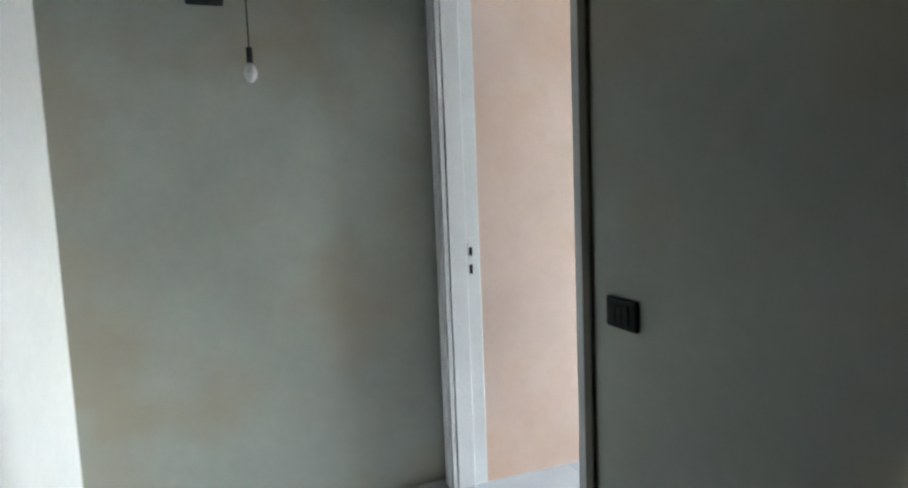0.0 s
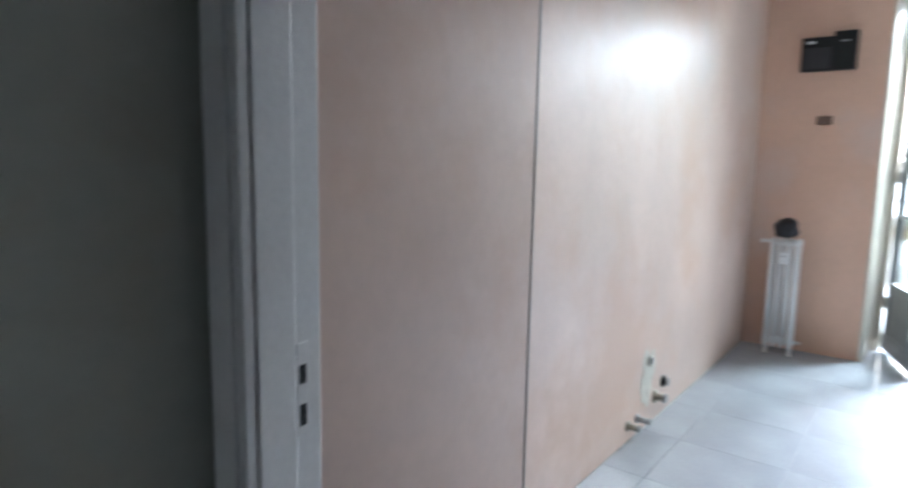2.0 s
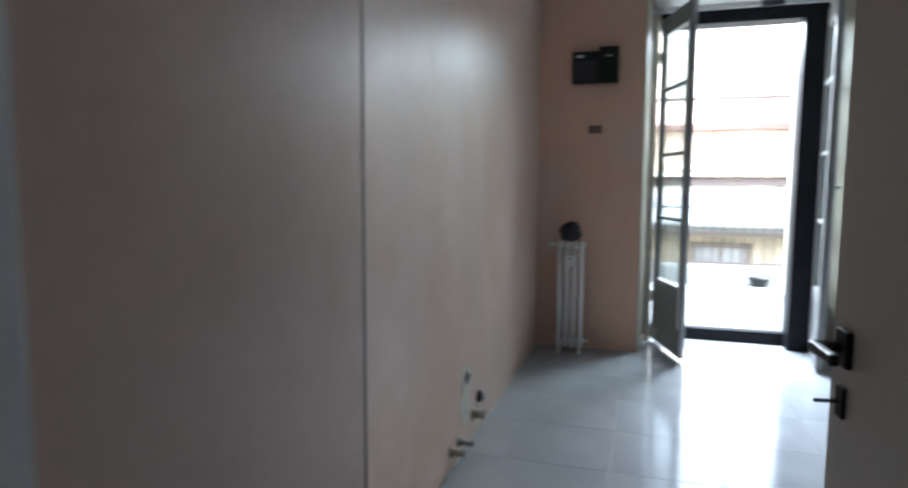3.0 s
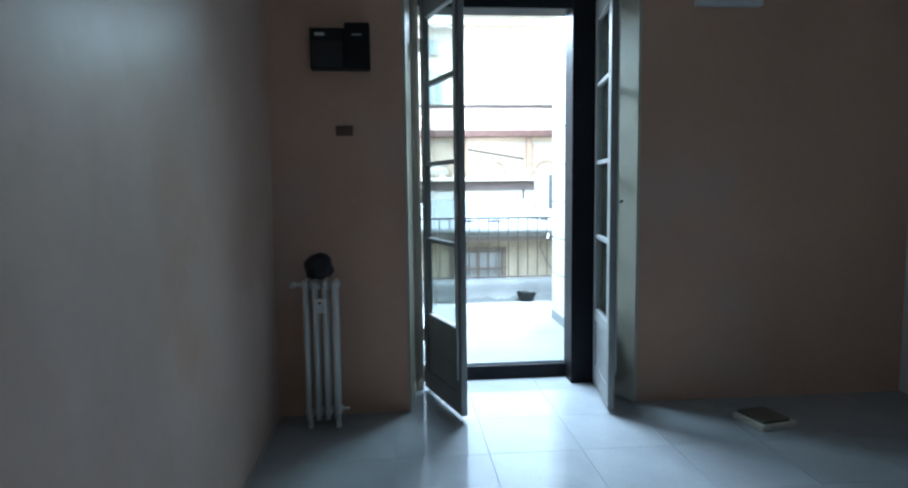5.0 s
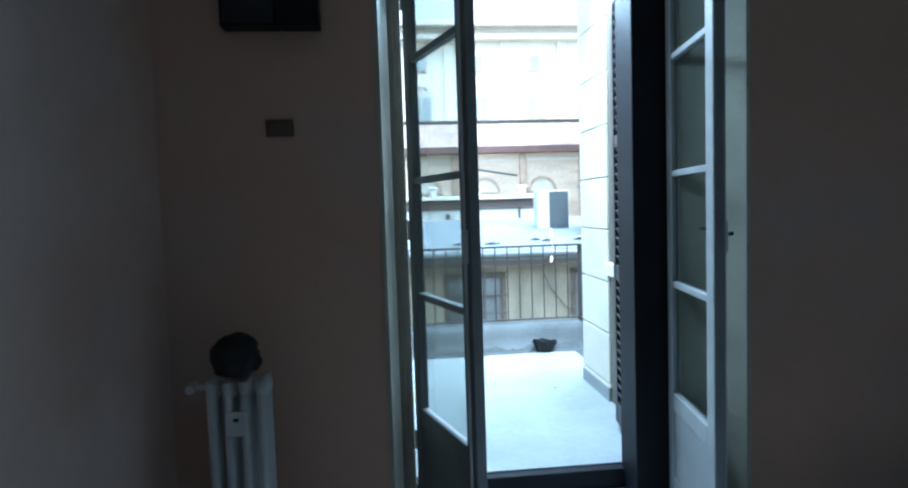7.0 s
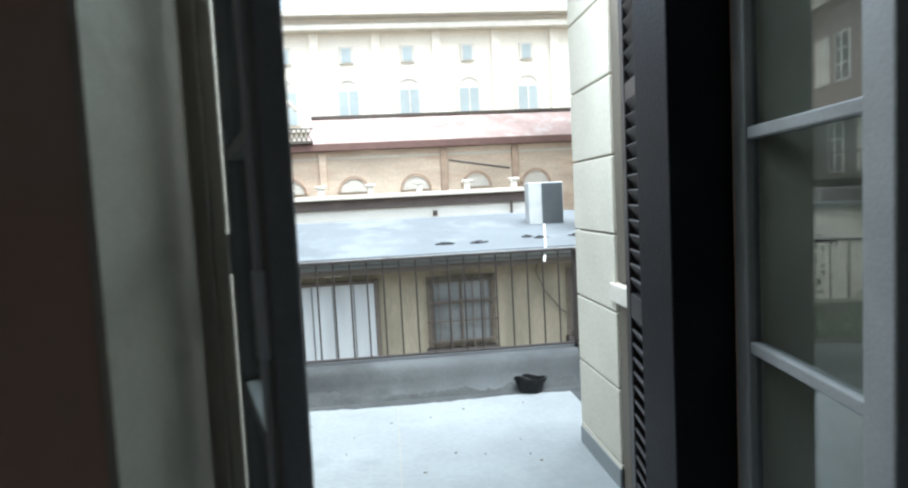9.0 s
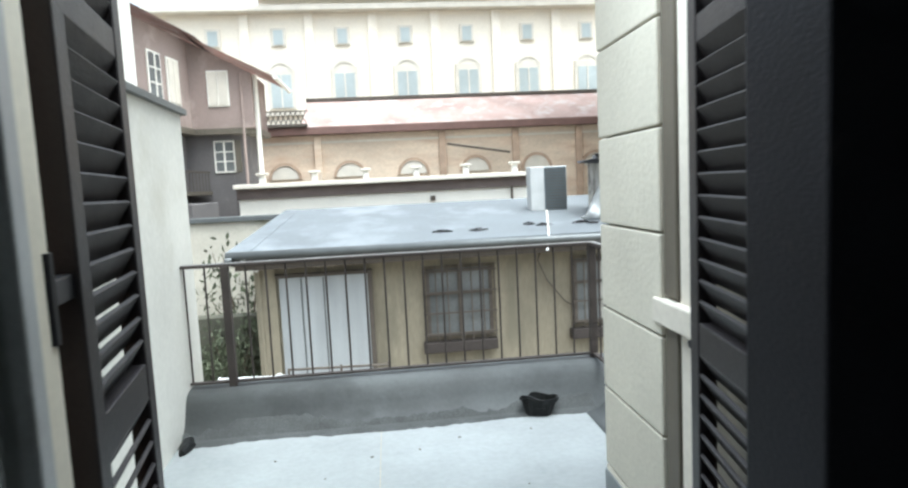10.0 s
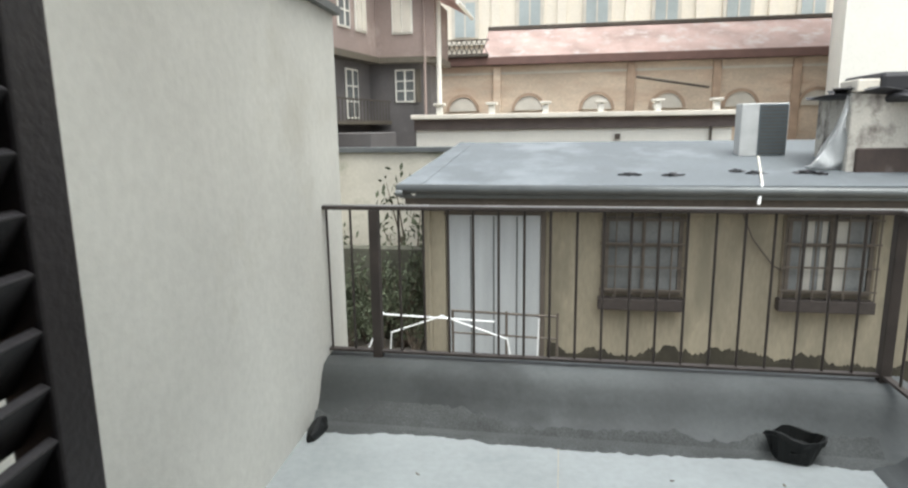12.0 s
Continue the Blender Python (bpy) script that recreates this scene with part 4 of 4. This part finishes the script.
part("stay_rod", rod((3.4, 33.6, 3.35), (6.35, 33.6, 2.85), 0.05, 8), grille_m, fl)
part("terrace_rail_base", box((-5.0, 33.4, 4.36), (-2.9, 33.9, 4.5), 0.02), grille_m, fl)
lat = bmesh.new()
for k in range(9):
    x = -4.95 + k * 0.22
    rod((x, 33.45, 4.5), (x + 0.26, 33.45, 5.05), 0.02, 6, None, lat)
    rod((x + 0.26, 33.45, 4.5), (x, 33.45, 5.05), 0.02, 6, None, lat)
box((-5.0, 33.42, 5.03), (-2.85, 33.48, 5.09), 0, lat)
part("lattice_rail", lat, grille_m, fl, "dark lattice terrace rail")

# palace facade above
pf = thing("palace_facade", I4, "tall cream palace facade with arched windows and pilasters", "building")
part("wall", box((-16, 44, GZ), (34, 48, 12.2)), facade_m, pf)
cn = part("cornice", box((-16.3, 43.3, 12.2), (34.3, 48, 12.55), 0.05), stone_t, pf)
part("upper_cornice", box((-6.6, 43.0, 13.0), (34.5, 48, 13.35), 0.05), stone_t, cn)
part("attic", box((-6.5, 43.8, 12.551), (34, 48, 12.999)), facade_m, cn)
part("string_course", box((-16, 43.75, 6.1), (34, 43.9995, 6.35), 0.03), stone_t, pf)
for i in range(9):
    x = -9.46 + i * 3.83
    part("pilaster", box((x + 1.72, 43.82, 5.0), (x + 2.28, 43.9993, 12.19), 0.03), facade_m, pf)
    xx = x + 0.15
    wdw = part("window", box((xx - 0.82, 43.86, 6.5), (xx + 0.82, 43.9994, 8.95), 0.03), stone_t, pf)
    part("pane", box((xx - 0.60, 43.82, 6.6), (xx + 0.60, 43.8595, 8.55)), facade_pane, wdw)
    arch(xx, 8.58, 0.64, 43.95, wdw, "pediment", stone_t)
    part("mullion", box((xx - 0.04, 43.78, 6.6), (xx + 0.04, 43.8195, 8.55)), stone_t, wdw)
    up = part("upper_window", box((xx - 0.45, 43.88, 10.25), (xx + 0.45, 43.9994, 11.35), 0.03), stone_t, pf)
    part("pane", box((xx - 0.28, 43.84, 10.35), (xx + 0.28, 43.8795, 11.2)), facade_pane, up)

# brown corner building
bb = thing("brown_tenement", I4, "brown and grey plastered tenement with shuttered windows", "building")
front = [(-7.6, 16.5), (-6.0, 27.0), (-4.45, 27.0), (-3.95, 27.6), (-3.95, 29.5), (-14, 29.5), (-14, 16.5)]
part("lower_wall", prism([(x - 0.35, y + 0.25) for x, y in front], GZ, 3.55), grey_b, bb)
part("upper_wall", prism([(-7.6, 16.5), (-6.0, 27.0), (-6.0, 29.5), (-14, 29.5), (-14, 16.5)], 3.75, 6.72), brown_b, bb)
bm = bmesh.new()
gable = [(-5.999, 3.75), (-3.95, 3.75), (-3.95, 5.62), (-5.999, 6.70)]
ends = [[bm.verts.new((x, y, z)) for x, z in gable] for y in (27.0, 29.5)]
for e in ends:
    bm.faces.new(e)
for k in range(4):
    bm.faces.new((ends[0][k], ends[0][(k + 1) % 4], ends[1][(k + 1) % 4], ends[1][k]))
part("gable_front", bm, brown_b, bb)
part("jetty", prism([(x + 0.12 if x > -13 else x, y - 0.12) for x, y in front], 3.5505, 3.7495), dark_wood, bb, "dark projecting jetty beam")
for quad in ([(-7.15, 16.0, 6.80), (-5.62, 26.6, 6.80), (-5.62, 29.7, 6.80), (-14.2, 29.7, 10.2), (-14.2, 16.0, 10.2)],
             [(-6.1, 26.45, 6.93), (-3.05, 26.45, 5.36), (-3.05, 29.7, 5.36), (-6.1, 29.7, 6.93)]):
    bm = bmesh.new()
    bm.faces.new([bm.verts.new(p) for p in quad])
    bmesh.ops.solidify(bm, geom=bm.faces[:], thickness=0.12)
    part("roof", bm, red_roof, bb, "overhanging tiled roof")
part("eave_gutter", rod((-3.05, 26.4, 5.34), (-3.05, 29.7, 5.34), 0.07, 8), white_r, bb)


def tenement_window(x, z, w, h, m, shut):
    """A window in its own plane: local x along the wall, y out of it."""
    e = part("window", box((x - w / 2 - 0.06, -0.05, z - 0.06), (x + w / 2 + 0.06, -0.001, z + h + 0.06), 0.01), white_r, bb)
    e.matrix_basis = m
    if shut:
        part("shutter_leaf", box((x - w / 2, -0.08, z), (x - 0.02, -0.0505, z + h), 0.006), stone_t, e)
        part("shutter_leaf", box((x + 0.02, -0.08, z), (x + w / 2, -0.0505, z + h), 0.006), stone_t, e)
    else:
        part("pane", box((x - w / 2, -0.056, z), (x + w / 2, -0.0505, z + h)), pane_dark, e)
        part("mullion", box((x - 0.03, -0.08, z), (x + 0.03, -0.0565, z + h)), white_r, e)
        for k in (1, 2):
            part("glazing_bar", box((x - w / 2, -0.078, z + h * k / 3 - 0.02), (x + w / 2, -0.0565, z + h * k / 3 + 0.02)), white_r, e)


fm_ = pose(0, 27.0, 0)
tenement_window(-5.06, 4.55, 0.60, 1.10, fm_, True)
tenement_window(-5.07, 2.30, 0.60, 1.0, pose(0, 27.25, 0), False)
part("open_shutter", box((-4.70, 27.12, 2.25), (-4.50, 27.2, 3.35), 0.01), dark_wood, bb)
sm, ln = between((-7.6, 16.5), (-6.0, 27.0))
for d in (3.2, 5.0, 6.8, 8.3, 9.45):
    tenement_window(d, 4.5, 0.66, 1.35, sm, d != 8.3)
sm2 = pose(-0.35, 0.25, 0) @ sm
for d in (4.4, 6.0, 7.6, 9.2):
    tenement_window(d, 1.75, 0.75, 1.5, sm2, d == 7.6)
bal = part("gallery_floor", box((2.5, -0.8, 1.50), (ln, 0.0, 1.62)), dark_wood, bb, "dark timber gallery")
bal.matrix_basis = sm2
gb = bmesh.new()
for k in range(34):
    rod((2.6 + k * 0.24, -0.74, 1.62), (2.6 + k * 0.24, -0.74, 2.25), 0.014, 6, None, gb)
box((2.5, -0.77, 2.25), (ln, -0.71, 2.30), 0, gb)
part("gallery_rail", gb, grille_m, bal)
part("corner_pipe", rod((-3.9, 27.4, GZ), (-3.9, 27.4, 5.6), 0.09, 10), white_r, bb)
part("corner_pipe", rod((-4.3, 26.95, GZ), (-4.3, 26.95, 5.6), 0.05, 10), brown_b, bb)
part("lower_shed", box((-9, 22.0, GZ), (-4.75, 24.6, 1.25), 0.02), grey_b, bb, "dark grey low shed below the gallery")

# ---- floor tiles of the pink room ----
fl_ = structure("floor", box((-1.06, 0.315, -0.15), (3.35, 5.62, -0.003)), grout, "polished grey tiled floor reflecting the balcony door")
t0 = None
S = 0.5
for i in range(-2, 7):
    for j in range(0, 11):
        x, y = -0.19 + i * S, 0.30 + j * S
        x0, x1, y0, y1 = max(x, -0.89), min(x + S, 3.2), max(y, 0.316), min(y + S, 5.59)
        if x1 - x0 < 0.05 or y1 - y0 < 0.05:
            continue
        if x1 - x0 == S and y1 - y0 == S and t0 is not None:
            again(t0, "tile", pose(x, y, 0), fl_)
            continue
        if abs(x1 - x0 - S) < 1e-6 and abs(y1 - y0 - S) < 1e-6 and t0 is None:
            t0 = part("tile", box((0.001, 0.001, -0.0029), (S - 0.001, S - 0.001, 0.001), 0.001), tile_m, fl_)
            t0.matrix_basis = pose(x, y, 0)
            continue
        if abs(x1 - x0 - S) < 1e-6 and abs(y1 - y0 - S) < 1e-6:
            again(t0, "tile", pose(x, y, 0), fl_)
            continue
        part("tile", box((x0 + 0.001, y0 + 0.001, -0.0029), (x1 - 0.001, y1 - 0.001, 0.001), 0.001), tile_m, fl_)
